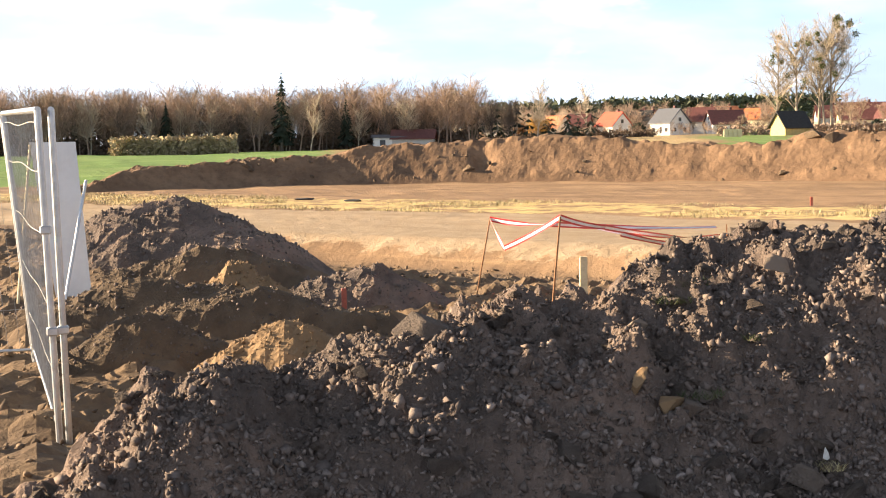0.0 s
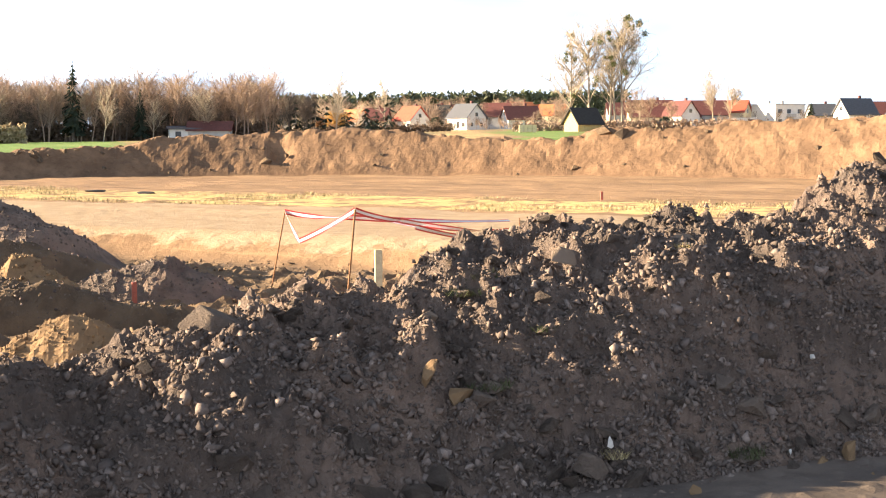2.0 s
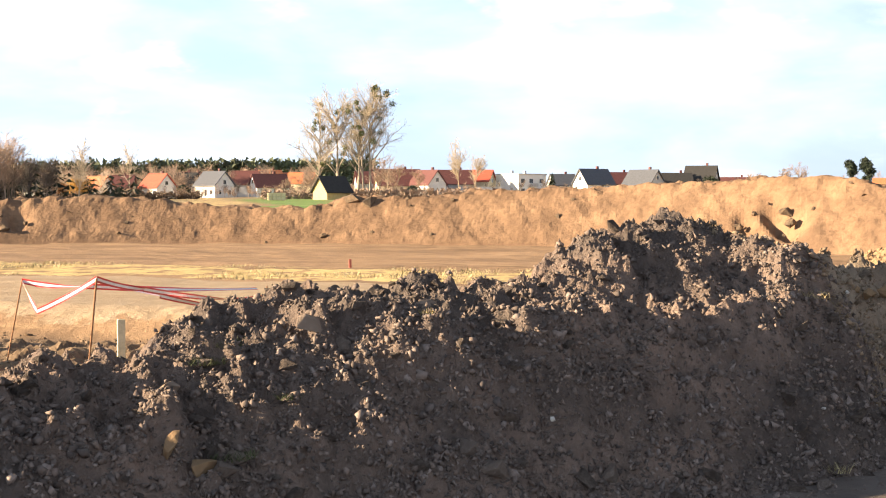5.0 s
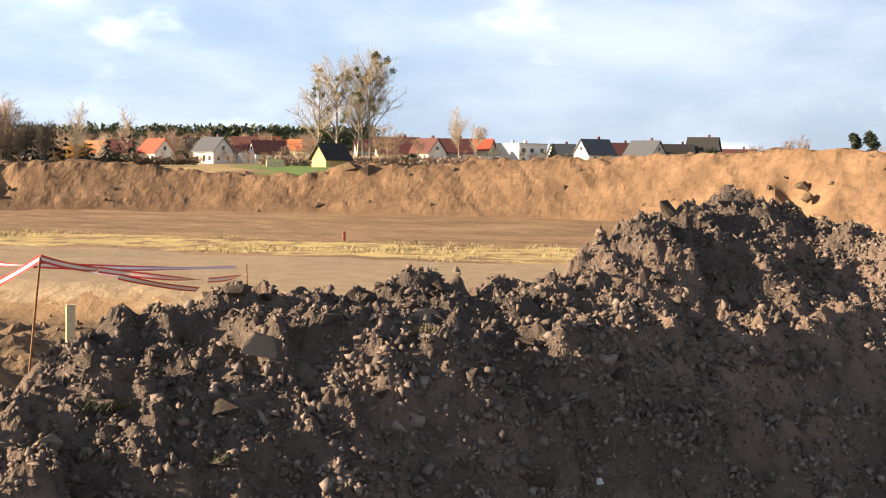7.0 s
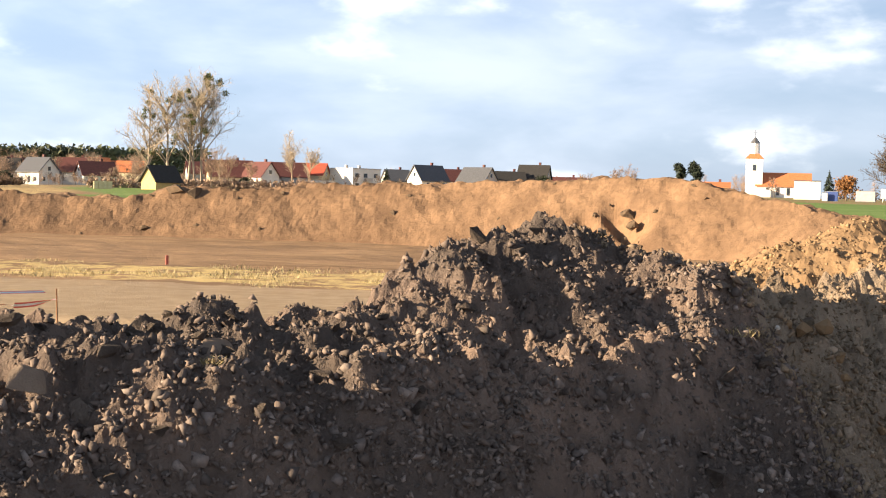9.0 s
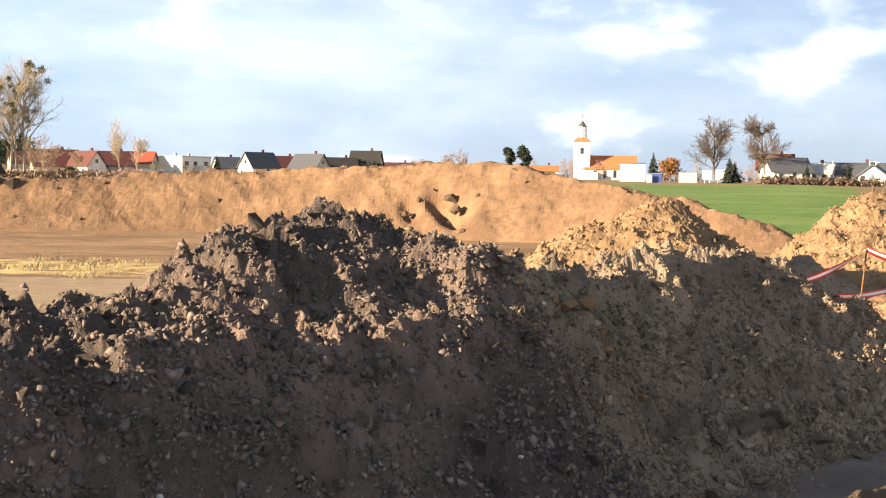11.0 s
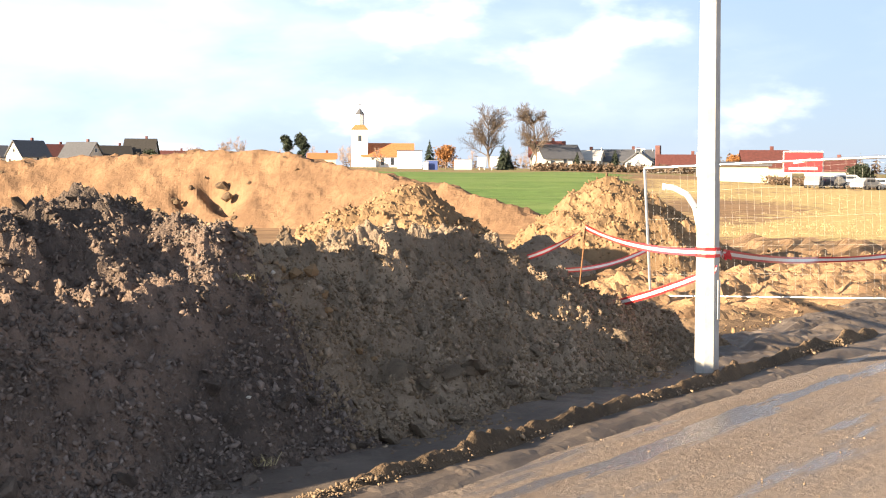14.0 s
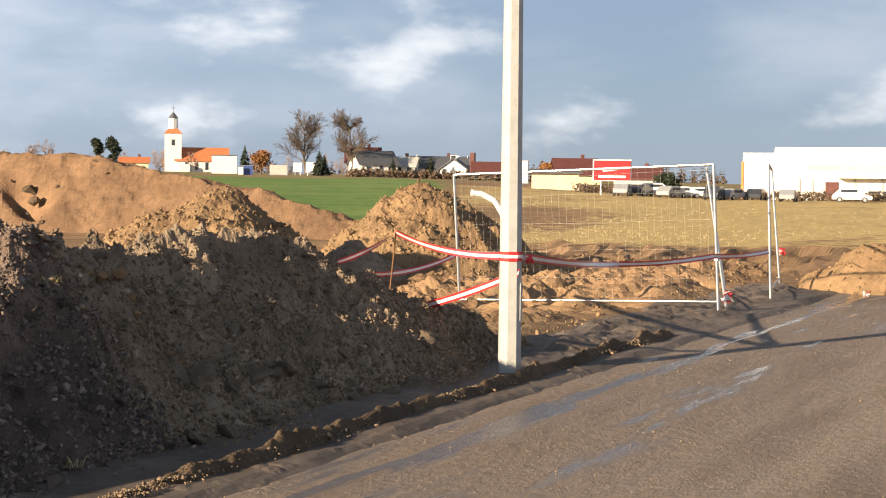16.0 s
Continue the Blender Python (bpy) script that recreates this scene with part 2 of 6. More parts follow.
def ground_material():
    """Bare earth that turns to sand, green crop or straw where the zones say so."""
    mat, nt, b = node_material("ground_cover")
    co = coords(nt)
    zone = nt.nodes.new("ShaderNodeAttribute")
    zone.attribute_name = "zones"
    sep = nt.nodes.new("ShaderNodeSeparateColor")
    nt.links.new(zone.outputs["Color"], sep.inputs["Color"])
    big, mid, fine = noise_node(nt, 0.25, 6, 0.65, co), noise_node(nt, 2.2, 6, 0.65, co), noise_node(nt, 17.0, 5, 0.7, co)
    patch = noise_node(nt, 0.9, 6, 0.7, co)
    turned, drawn = nt.nodes.new("ShaderNodeMapping"), nt.nodes.new("ShaderNodeMapping")
    turned.inputs["Rotation"].default_value = (0, 0, radians(-36.87))
    drawn.inputs["Scale"].default_value = (1.3, 0.10, 1.0)
    nt.links.new(co, turned.inputs["Vector"])
    nt.links.new(turned.outputs["Vector"], drawn.inputs["Vector"])
    ruts = noise_node(nt, 1.0, 5, 0.65, drawn.outputs["Vector"])
    earth = mix_node(nt, range_node(nt, big, 0.35, 0.65), (0.25, 0.158, 0.092), (0.35, 0.225, 0.13))
    earth = mix_node(nt, range_node(nt, mid, 0.45, 0.75, 0, 0.6), earth, (0.17, 0.108, 0.065))
    earth = mix_node(nt, range_node(nt, fine, 0.5, 0.75, 0, 0.4), earth, (0.40, 0.29, 0.175))
    sand = mix_node(nt, range_node(nt, mid, 0.35, 0.7), (0.34, 0.25, 0.16), (0.42, 0.32, 0.215))
    green = mix_node(nt, range_node(nt, mid, 0.35, 0.7), (0.095, 0.175, 0.042), (0.155, 0.255, 0.065))
    earth = mix_node(nt, range_node(nt, ruts, 0.52, 0.68, 0, 0.7), earth, (0.14, 0.088, 0.052))
    earth = mix_node(nt, range_node(nt, ruts, 0.46, 0.32, 0, 0.6), earth, (0.44, 0.295, 0.165))
    sand = mix_node(nt, range_node(nt, ruts, 0.5, 0.66, 0, 0.5), sand, (0.30, 0.21, 0.125))
    green = mix_node(nt, range_node(nt, noise_node(nt, 0.07, 5, 0.6, co), 0.42, 0.62, 0, 0.7), green, (0.24, 0.30, 0.10))
    green = mix_node(nt, range_node(nt, ruts, 0.48, 0.64, 0, 0.75), green, (0.055, 0.105, 0.028))
    green = mix_node(nt, range_node(nt, patch, 0.35, 0.65, 0, 0.6), green, (0.20, 0.30, 0.085))
    green = mix_node(nt, range_node(nt, big, 0.55, 0.75, 0, 0.35), green, (0.22, 0.20, 0.09))
    straw = mix_node(nt, range_node(nt, mid, 0.4, 0.68), (0.60, 0.45, 0.20), (0.42, 0.31, 0.145))
    straw = mix_node(nt, range_node(nt, fine, 0.5, 0.8, 0, 0.5), straw, (0.58, 0.48, 0.28))

    def torn(value):
        add = nt.nodes.new("ShaderNodeMath")
        add.operation = "ADD"
        wob = range_node(nt, patch, 0.3, 0.7, -0.34, 0.34)
        nt.links.new(value, add.inputs[0])
        nt.links.new(wob, add.inputs[1])
        return range_node(nt, add.outputs[0], 0.40, 0.60)

    dug = mix_node(nt, range_node(nt, mid, 0.35, 0.65), (0.105, 0.076, 0.054), (0.20, 0.140, 0.088))
    dug = mix_node(nt, range_node(nt, fine, 0.5, 0.75, 0, 0.5), dug, (0.28, 0.20, 0.12))
    earth = mix_node(nt, zone.outputs["Alpha"], earth, dug)
    col = mix_node(nt, torn(sep.outputs["Red"]), earth, sand)
    col = mix_node(nt, torn(sep.outputs["Green"]), col, green)
    col = mix_node(nt, torn(sep.outputs["Blue"]), col, straw)
    nt.links.new(col, b.inputs["Base Color"])
    b.inputs["Roughness"].default_value = 0.95
    b.inputs["Specular IOR Level"].default_value = 0.15
    nt.links.new(bump_node(nt, fine, 0.6, 0.04), b.inputs["Normal"])
    return mat


def road_material():
    """Muddy roadway with tyre-dragged dirt and wet streaks along it."""
    mat, nt, b = node_material("muddy_roadway")
    co = coords(nt)
    mp = nt.nodes.new("ShaderNodeMapping")
    mp.inputs["Scale"].default_value = (0.22, 1.6, 1.0)
    nt.links.new(co, mp.inputs["Vector"])
    streak, mid, fine = noise_node(nt, 1.3, 5, 0.6, mp.outputs["Vector"]), noise_node(nt, 1.8, 5, 0.6, co), noise_node(nt, 15.0, 6, 0.72, co)
    col = mix_node(nt, range_node(nt, streak, 0.35, 0.65), (0.20, 0.152, 0.118), (0.31, 0.245, 0.195))
    col = mix_node(nt, range_node(nt, mid, 0.4, 0.75, 0, 0.5), col, (0.26, 0.215, 0.185))
    col = mix_node(nt, range_node(nt, fine, 0.5, 0.7, 0, 0.7), col, (0.12, 0.085, 0.06))
    sep = nt.nodes.new("ShaderNodeSeparateXYZ")
    nt.links.new(co, sep.inputs["Vector"])
    band = nt.nodes.new("ShaderNodeMath")
    band.operation = "MULTIPLY"
    nt.links.new(range_node(nt, sep.outputs["Y"], 2.4, 3.9), band.inputs[0])
    nt.links.new(range_node(nt, streak, 0.47, 0.66), band.inputs[1])
    edge = nt.nodes.new("ShaderNodeMath")
    edge.operation = "MULTIPLY"
    wob = nt.nodes.new("ShaderNodeMath")
    wob.operation = "MULTIPLY_ADD"
    wob.inputs[1].default_value = 0.9
    nt.links.new(streak, wob.inputs[0])
    nt.links.new(sep.outputs["Y"], wob.inputs[2])
    nt.links.new(range_node(nt, wob.outputs[0], 4.90, 4.96), edge.inputs[0])
    nt.links.new(range_node(nt, wob.outputs[0], 5.04, 5.10, 1.0, 0.0), edge.inputs[1])
    both = nt.nodes.new("ShaderNodeMath")
    both.operation = "MAXIMUM"
    nt.links.new(band.outputs[0], both.inputs[0])
    nt.links.new(edge.outputs[0], both.inputs[1])
    wet = both.outputs[0]
    col = mix_node(nt, wet, col, (0.12, 0.10, 0.085))
    nt.links.new(col, b.inputs["Base Color"])
    nt.links.new(range_node(nt, wet, 0.2, 0.9, 0.7, 0.10), b.inputs["Roughness"])
    rough_mud = noise_node(nt, 9.0, 6, 0.75, co)
    bump = nt.nodes.new("ShaderNodeBump")
    bump.inputs["Distance"].default_value = 0.05
    nt.links.new(range_node(nt, wet, 0.1, 0.9, 1.0, 0.22), bump.inputs["Strength"])
    nt.links.new(rough_mud, bump.inputs["Height"])
    nt.links.new(bump.outputs["Normal"], b.inputs["Normal"])
    return mat


M["ground"] = ground_material()
M["road"] = road_material()


# ---- mesh tools ----
def part(name, bm, material, parent=None, label=""):
    """Links a bmesh, or (points, faces), as one mesh object under a thing."""
    me = bpy.data.meshes.new(name)
    if isinstance(bm, tuple):
        me.from_pydata(bm[0], [], bm[1])
    else:
        bm.to_mesh(me)
        bm.free()
    if material:
        me.materials.append(material)
    ob = new(name, me)
    if parent:
        ob.parent = parent
    if label:
        ob["label"] = label
    return ob


def thing(name, at=(0, 0, 0), turn=0.0, label="", category="", group="", kind=""):
    ob = new(name)
    ob.matrix_basis = pose(*at, 0, 0, turn)
    return tagged(ob, label, category, group, kind)


def box(bm, size, at=(0, 0, 0), bevel=0.0, m=None):
    r = bmesh.ops.create_cube(bm, size=1, matrix=(m or Matrix()) @ Matrix.Translation(at) @ Matrix.Diagonal((*size, 1)))
    if bevel:
        edges = list({e for v in r["verts"] for e in v.link_edges})
        bmesh.ops.bevel(bm, geom=edges, offset=bevel, segments=1, affect="EDGES")
    return bm


def tube_points(pts, faces, p0, p1, r0, r1, sides=3):
    """Adds one tapered stick to lists of points and faces."""
    d = p1 - p0
    if d.length < 1e-6:
        return
    u = d.orthogonal().normalized()
    v = d.normalized().cross(u)
    k = len(pts)
    for p, r in ((p0, r0), (p1, r1)):
        for i in range(sides):
            a = 2 * math.pi * i / sides
            pts.append(p + u * (r * math.cos(a)) + v * (r * math.sin(a)))
    for i in range(sides):
        j = (i + 1) % sides
        faces.append((k + i, k + j, k + sides + j, k + sides + i))


def stick(bm, p0, p1, r, sides=8, r1=None):
    pts, faces = [], []
    tube_points(pts, faces, Vector(p0), Vector(p1), r, r if r1 is None else r1, sides)
    vs = [bm.verts.new(p) for p in pts]
    for f in faces:
        bm.faces.new([vs[i] for i in f])
    bm.faces.new(vs[:sides][::-1])
    bm.faces.new(vs[sides:])
    return bm


# ---- number noise for the land ----
def rnd(ix, iy, seed):
    h = (ix.astype(np.int64) * 374761393 + iy.astype(np.int64) * 668265263 + seed * 974711) & 0x7FFFFFFF
    h = ((h ^ (h >> 13)) * 1274126177) & 0x7FFFFFFF
    return ((h ^ (h >> 16)) & 0xFFFFF) / 1048575.0


def vnoise(x, y, seed=0):
    ix, iy = np.floor(x), np.floor(y)
    fx, fy = x - ix, y - iy
    fx, fy = fx * fx * (3 - 2 * fx), fy * fy * (3 - 2 * fy)
    a, b, c, d = rnd(ix, iy, seed), rnd(ix + 1, iy, seed), rnd(ix, iy + 1, seed), rnd(ix + 1, iy + 1, seed)
    return (a * (1 - fx) + b * fx) * (1 - fy) + (c * (1 - fx) + d * fx) * fy - 0.5


def fbm(x, y, size, octaves=4, seed=0, gain=0.5):
    total, amp = 0.0, 1.0
    for k in range(octaves):
        total = total + amp * vnoise(x / size + 17.3 * k, y / size - 9.1 * k, seed + k)
        size, amp = size * 0.5, amp * gain
    return total


def lumps(x, y, cell, seed=0, cover=0.75):
    """Rounded clods, one to a cell, 0 to about 1 high."""
    gx, gy = x / cell, y / cell
    ix, iy = np.floor(gx), np.floor(gy)
    best = np.zeros_like(gx)
    for i in (-1, 0, 1):
        for j in (-1, 0, 1):
            cx, cy = ix + i, iy + j
            r = 0.28 + 0.42 * rnd(cx, cy, seed + 5)
            on = rnd(cx, cy, seed + 9) < cover
            dx, dy = gx - cx - rnd(cx, cy, seed + 1), gy - cy - rnd(cx, cy, seed + 2)
            turn = rnd(cx, cy, seed + 3) * 3.14
            ux, uy = dx * np.cos(turn) + dy * np.sin(turn), (dy * np.cos(turn) - dx * np.sin(turn)) * 1.45
            h = np.clip(1 - np.maximum(np.hypot(ux, uy), 0.75 * np.maximum(abs(ux), abs(uy)) * 1.4) / r, 0, 1)
            best = np.maximum(best, np.where(on, np.minimum(h * 1.7, 0.75 + 0.25 * h) * r * 1.4, 0))
    return best


def step(v, a, b):
    t = np.clip((v - a) / (b - a), 0, 1)
    return t * t * (3 - 2 * t)


def sheet(name, xs, ys, z, material, smooth=False):
    """A height field over the lines xs and ys."""
    nx, ny = len(xs), len(ys)
    gx, gy = np.meshgrid(xs, ys, indexing="ij")
    co = np.stack([gx, gy, z], -1).reshape(-1, 3)
    i = np.arange(nx * ny).reshape(nx, ny)
    quads = np.stack([i[:-1, :-1], i[1:, :-1], i[1:, 1:], i[:-1, 1:]], -1).reshape(-1, 4)
    me = bpy.data.meshes.new(name)
    me.vertices.add(len(co))
    me.vertices.foreach_set("co", co.ravel())
    me.loops.add(quads.size)
    me.loops.foreach_set("vertex_index", quads.ravel())
    me.polygons.add(len(quads))
    me.polygons.foreach_set("loop_start", np.arange(0, quads.size, 4))
    me.update(calc_edges=True)
    me.polygons.foreach_set("use_smooth", np.full(len(quads), smooth))
    me.materials.append(material)
    return new(name, me)


# ---- the land ----
RISE_BEARING = (-60, 5, 14, 22, 30, 46, 53, 62, 69, 75, 100)
RISE_MID = (0.0, 0.1, 0.4, 1.0, 1.3, 1.6, 2.2, 2.3, 1.3, 0.5, 0.3)
RISE_FAR = (0.0, 0.0, 0.8, 2.6, 3.6, 4.8, 4.8, 4.6, 4.0, 3.2, 2.5)


def land(x, y):
    """The height of the ground sheet."""
    x, y = np.asarray(x, float), np.asarray(y, float)
    d, bearing = np.hypot(x, y), np.degrees(np.arctan2(x, y))
    w = 0.8 * x + 0.6 * y
    mid, far = np.interp(bearing, RISE_BEARING, RISE_MID), np.interp(bearing, RISE_BEARING, RISE_FAR)
    z = mid * np.clip((d - 62) / 140, 0, 1) + (far - mid) * np.clip((d - 202) / 240, 0, 1)
    dug = step(y, 6.2, 8.5) * (1 - step(d, 34, 44))
    rough = dug * (1 - 0.8 * step(w, 18.0, 19.5) * step(y, 11, 15)) * (0.20 * fbm(x, y, 2.6, 4, 3) + 0.16 * fbm(x, y, 0.8, 3, 7) + 0.10 * lumps(x, y, 0.5, 11) + 0.06 * lumps(x, y, 0.24, 12))
    pit = step(w, 8, 13) * (1 - step(w, 19.6, 21.4)) * step(y, 11, 15) * step(bearing, 5, 12) * (1 - step(bearing, 38, 44))
    z = z + rough * (1 - 0.85 * step(w, 20.8, 21.8) * (1 - step(bearing, 38, 46))) - 0.45 * pit
    side = step(bearing, 60, 64) * step(y, 6.3, 7.5) * step(d, 14, 17) * (1 - step(d, 38, 50))
    z = z + side * (0.40 * np.abs(fbm(x * 0.7, y, 1.9, 4, 31, 0.6)) + 0.06 * lumps(x, y, 0.5, 32, 0.5) + 0.22 * fbm(x * 0.6, y, 2.2, 4, 33, 0.6))
    far_rough = step(d, 26, 34) * (1 - step(d, 90, 140))
    z = z + far_rough * (0.07 * fbm(x, y, 1.9, 3, 21) + 0.05 * fbm(w * 2.2, (x - y) * 0.12, 1.5, 3, 23))
    z = z + step(d, 56, 75) * (1 - step(d, 300, 340)) * (0.16 * fbm(x, y, 7.0, 4, 25) + 0.12 * fbm(w * 1.5, (x - y) * 0.2, 3.0, 2, 26))
    return np.where(y < 5.6, -0.03, z)


def land_z(x, y):
    """The height of the ground sheet at one place; far off without its small unevenness."""
    d = math.hypot(x, y)
    if d < 140:
        return float(land(x, y))
    bearing = math.degrees(math.atan2(x, y))
    mid, far = float(np.interp(bearing, RISE_BEARING, RISE_MID)), float(np.interp(bearing, RISE_BEARING, RISE_FAR))
    return mid * min(1, (d - 62) / 140) + (far - mid) * min(1, max(0, (d - 202) / 240))


def graded(lo, hi, fine, reach, growth=1.09):
    mid = list(np.arange(lo, hi, fine))
    up, gap = [mid[-1]], fine
    while up[-1] < reach:
        gap *= growth
        up.append(up[-1] + gap)
    down, gap = [mid[0]], fine
    while down[-1] > -reach:
        gap *= growth
        down.append(down[-1] - gap)
    return np.array(down[:0:-1] + mid + up[1:])


def build_ground():
    xs, ys = graded(-5, 27, 0.085, 1500), graded(5.2, 28, 0.085, 1500)
    gx, gy = np.meshgrid(xs, ys, indexing="ij")
    ob = sheet("ground", xs, ys, land(gx, gy), M["ground"])
    d, bearing = np.hypot(gx, gy), np.degrees(np.arctan2(gx, gy))
    w = 0.8 * gx + 0.6 * gy
    front = (gy > 0)
    sand = step(w, 19.6, 21.6) * (1 - step(w, 28.4, 29.4)) * (1 - step(bearing, 44, 50)) * front
    straw = step(w, 28.8, 30.0) * (1 - step(w, 33.5, 37)) * (1 - step(bearing, 50, 54)) * 0.58 * front
    dry = step(bearing, 63, 65.5) * step(d, 40, 46) * (1 - step(d, 190, 200)) * (0.56 + 0.44 * step(fbm(gx * 0.35, gy, 9, 3, 41), -0.25, 0.25)) * front
    dry = dry * (1 - 0.95 * np.exp(-((bearing - 67.3) / 2.6) ** 2 - ((d - 78) / 24) ** 2))
    green = step(bearing, 52, 53.5) * (1 - step(bearing, 63, 64.5)) * step(d, 52, 60) * (1 - step(d, 240, 250)) * front
    green = np.maximum(green, (1 - step(bearing, 10, 13)) * step(d, 66, 70) * (1 - step(d, 300, 310)) * front)
    green = np.maximum(green, step(d, 66, 72) * step(bearing, 26.6, 27) * (1 - step(bearing, 30, 31)) * 0.75 * front)
    green = np.maximum(green, step(d, 240, 260) * 0.4)
    straw = np.maximum(straw, dry)
    straw = np.maximum(straw, step(d, 75, 85) * (step(bearing, 31, 33) + step(bearing, 13, 14) * (1 - step(bearing, 26, 27))) * (1 - step(bearing, 50, 52)) * 0.55)
    rgba = np.stack([sand, green, straw, 0.85 * (1 - step(w, 18.5, 20.5)) * (1 - step(d, 30, 40))], -1).astype(np.float32)
    layer = ob.data.attributes.new("zones", "FLOAT_COLOR", "POINT")
    layer.data.foreach_set("color", rgba.ravel())
    tagged(ob, "churned bare earth with sandy track, grass strips and green fields", "ground", kind="structure")


build_ground()


def build_road():
    xs, ys = np.arange(-60, 90.1, 0.25), np.concatenate([np.arange(-9, 2, 0.5), np.arange(2, 5.31, 0.07)])
    gx, gy = np.meshgrid(xs, ys, indexing="ij")
    z = 0.012 * fbm(gx * 0.3, gy, 0.8, 3, 51) - 0.01 * step(gy, 4.9, 5.3)
    ob = sheet("road", xs, ys, z, M["road"], True)
    tagged(ob, "brown muddy roadway with wet shining streaks", "road", kind="structure")
    # verge of trodden mud between the road and the heap
    xs, ys = np.arange(-10, 26, 0.05), np.arange(4.9, 6.9, 0.05)
    gx, gy = np.meshgrid(xs, ys, indexing="ij")
    z = 0.03 + 0.035 * fbm(gx * 0.4, gy, 0.6, 5, 52, 0.6) + 0.012 * lumps(gx, gy, 0.14, 53, 0.4) + step(gx, 13.0, 14.5) * (0.16 * np.abs(fbm(gx * 0.6, gy, 0.7, 4, 54, 0.6)) + 0.02 * lumps(gx, gy, 0.2, 55, 0.5)) * step(gy, 5.3, 5.8) - 0.05 * (1 - step(gy, 4.9, 5.12)) - 0.06 * step(gy, 6.5, 6.9)
    ob = sheet("verge", xs, ys, z, M["mud"])
    tagged(ob, "trodden damp mud verge beside the road", "verge", kind="structure")


build_road()

# the near heap: its crest along the road
CREST_X = (-8, -1, 0.0, 0.45, 0.9, 1.5, 2.0, 2.4, 3.1, 3.5, 3.85, 4.3, 5.2, 5.9, 6.3, 6.7, 7.0, 7.5, 8.05, 8.25, 8.55, 8.75, 9.0, 10.0, 11.2, 11.9, 12.5, 12.9, 13.2, 13.8, 14.3, 15)
CREST_H = (0.0, 0.22, 0.33, 0.59, 0.70, 0.80, 0.89, 1.02, 1.06, 1.19, 1.28, 1.33, 1.28, 1.26, 1.34, 1.46, 1.56, 1.63, 1.69, 1.55, 1.32, 1.22, 1.31, 1.34, 1.38, 1.36, 1.24, 0.92, 0.60, 0.45, 0.2, -0.1)


SHELF_X = (0.0, 0.3, 0.9, 1.6, 2.2, 3.9, 4.4, 5.9, 6.4, 7.5, 8.1, 9.0, 15.0)
SHELF_AMOUNT = (1.0, 1.0, 0.2, 0.4, 1.0, 1.0, 0.25, 0.25, 1.0, 0.8, 0.0, 0.3, 0.3)


def heap(x, y):
    """Height of the near heap above the verge."""
    x, y = np.asarray(x, float), np.asarray(y, float)
    xx = x + 0.10 * fbm(x, y, 0.9, 2, 61)
    h = np.interp(xx, CREST_X, CREST_H)
    top = 6.0 + h / 0.78 + 0.10 * fbm(x, y * 0 + 3, 1.3, 2, 62)
    t = np.clip((y - 6.0) / np.maximum(top - 6.0, 0.05), -0.6, 1)
    shelf = np.interp(x, SHELF_X, SHELF_AMOUNT)
    plain_rise = np.where(t < 0.12, 0.9 * t, np.where(t < 0.54, 0.108 + 1.8 * (t - 0.12), 0.864 + 0.296 * (t - 0.54)))
    loam = step(x, 8.3, 8.9)
    plain_rise = plain_rise * (1 - loam) + np.clip(t, 0, 1) ** 1.25 * loam
    shelf_rise = np.where(t < 0.48, 1.5 * t, 0.72 + 0.54 * (t - 0.48))
    front = h * np.where(t > 0, plain_rise * (1 - shelf) + shelf_rise * shelf, t)
    behind = h - np.clip(y - top - 0.12, 0, None) * (0.7 + 0.25 * np.interp(x, (8.5, 9.5), (0, -0.8)))
    z = np.where(y < top, front, behind)
    inside = step(z, -0.02, 0.25)
    tooth = x / 0.52 + 0.9 * fbm(x, y, 0.8, 2, 69)
    tooth = tooth - np.floor(tooth)
    z = z + shelf * step(t, 0.42, 0.6) * (0.11 * np.minimum(tooth, (1 - tooth) * 5) - 0.05)
    z = z - 0.20 * np.exp(-((x - 1.3) / 0.40) ** 2 - ((y - 6.62) / 0.32) ** 2) + 0.15 * np.exp(-((x - 0.72 - 0.4 * (y - 6.7)) / 0.20) ** 2 - ((y - 6.75) / 0.5) ** 2) + 0.05 * np.exp(-((x - 0.55) / 0.15) ** 2 - ((y - 6.5) / 0.4) ** 2)
    z = z + inside * (0.17 * fbm(x, y, 0.95, 3, 63) + 0.14 * fbm(x, y, 0.36, 4, 64, 0.62) + 0.05 * fbm(x, y, 0.19, 3, 60, 0.6))
    z = z + (1 + 0.3 * step(x, 8.0, 8.8)) * (0.25 + 0.75 * inside) * (0.075 * lumps(x, y, 0.46, 65, 0.4) + 0.06 * lumps(x + 0.03 * fbm(x, y, 0.2, 2, 68), y, 0.22, 66, 0.55) + 0.042 * lumps(x, y, 0.115, 67, 0.7) - 0.05 - 0.02 * np.clip(t, 0, 1))
    z = z + inside * (0.045 * fbm(x, y, 0.11, 3, 58, 0.65) + 0.022 * lumps(x, y, 0.06, 59, 0.6))
    # bumps raised in the loam face so that this spot catches the sun
    z = z + 0.17 * np.exp(-((x - 8.62) / 0.10) ** 2 - ((y - 6.86) / 0.16) ** 2) + 0.10 * np.exp(-((x - 8.9) / 0.07) ** 2 - ((y - 6.6) / 0.10) ** 2)
    return z


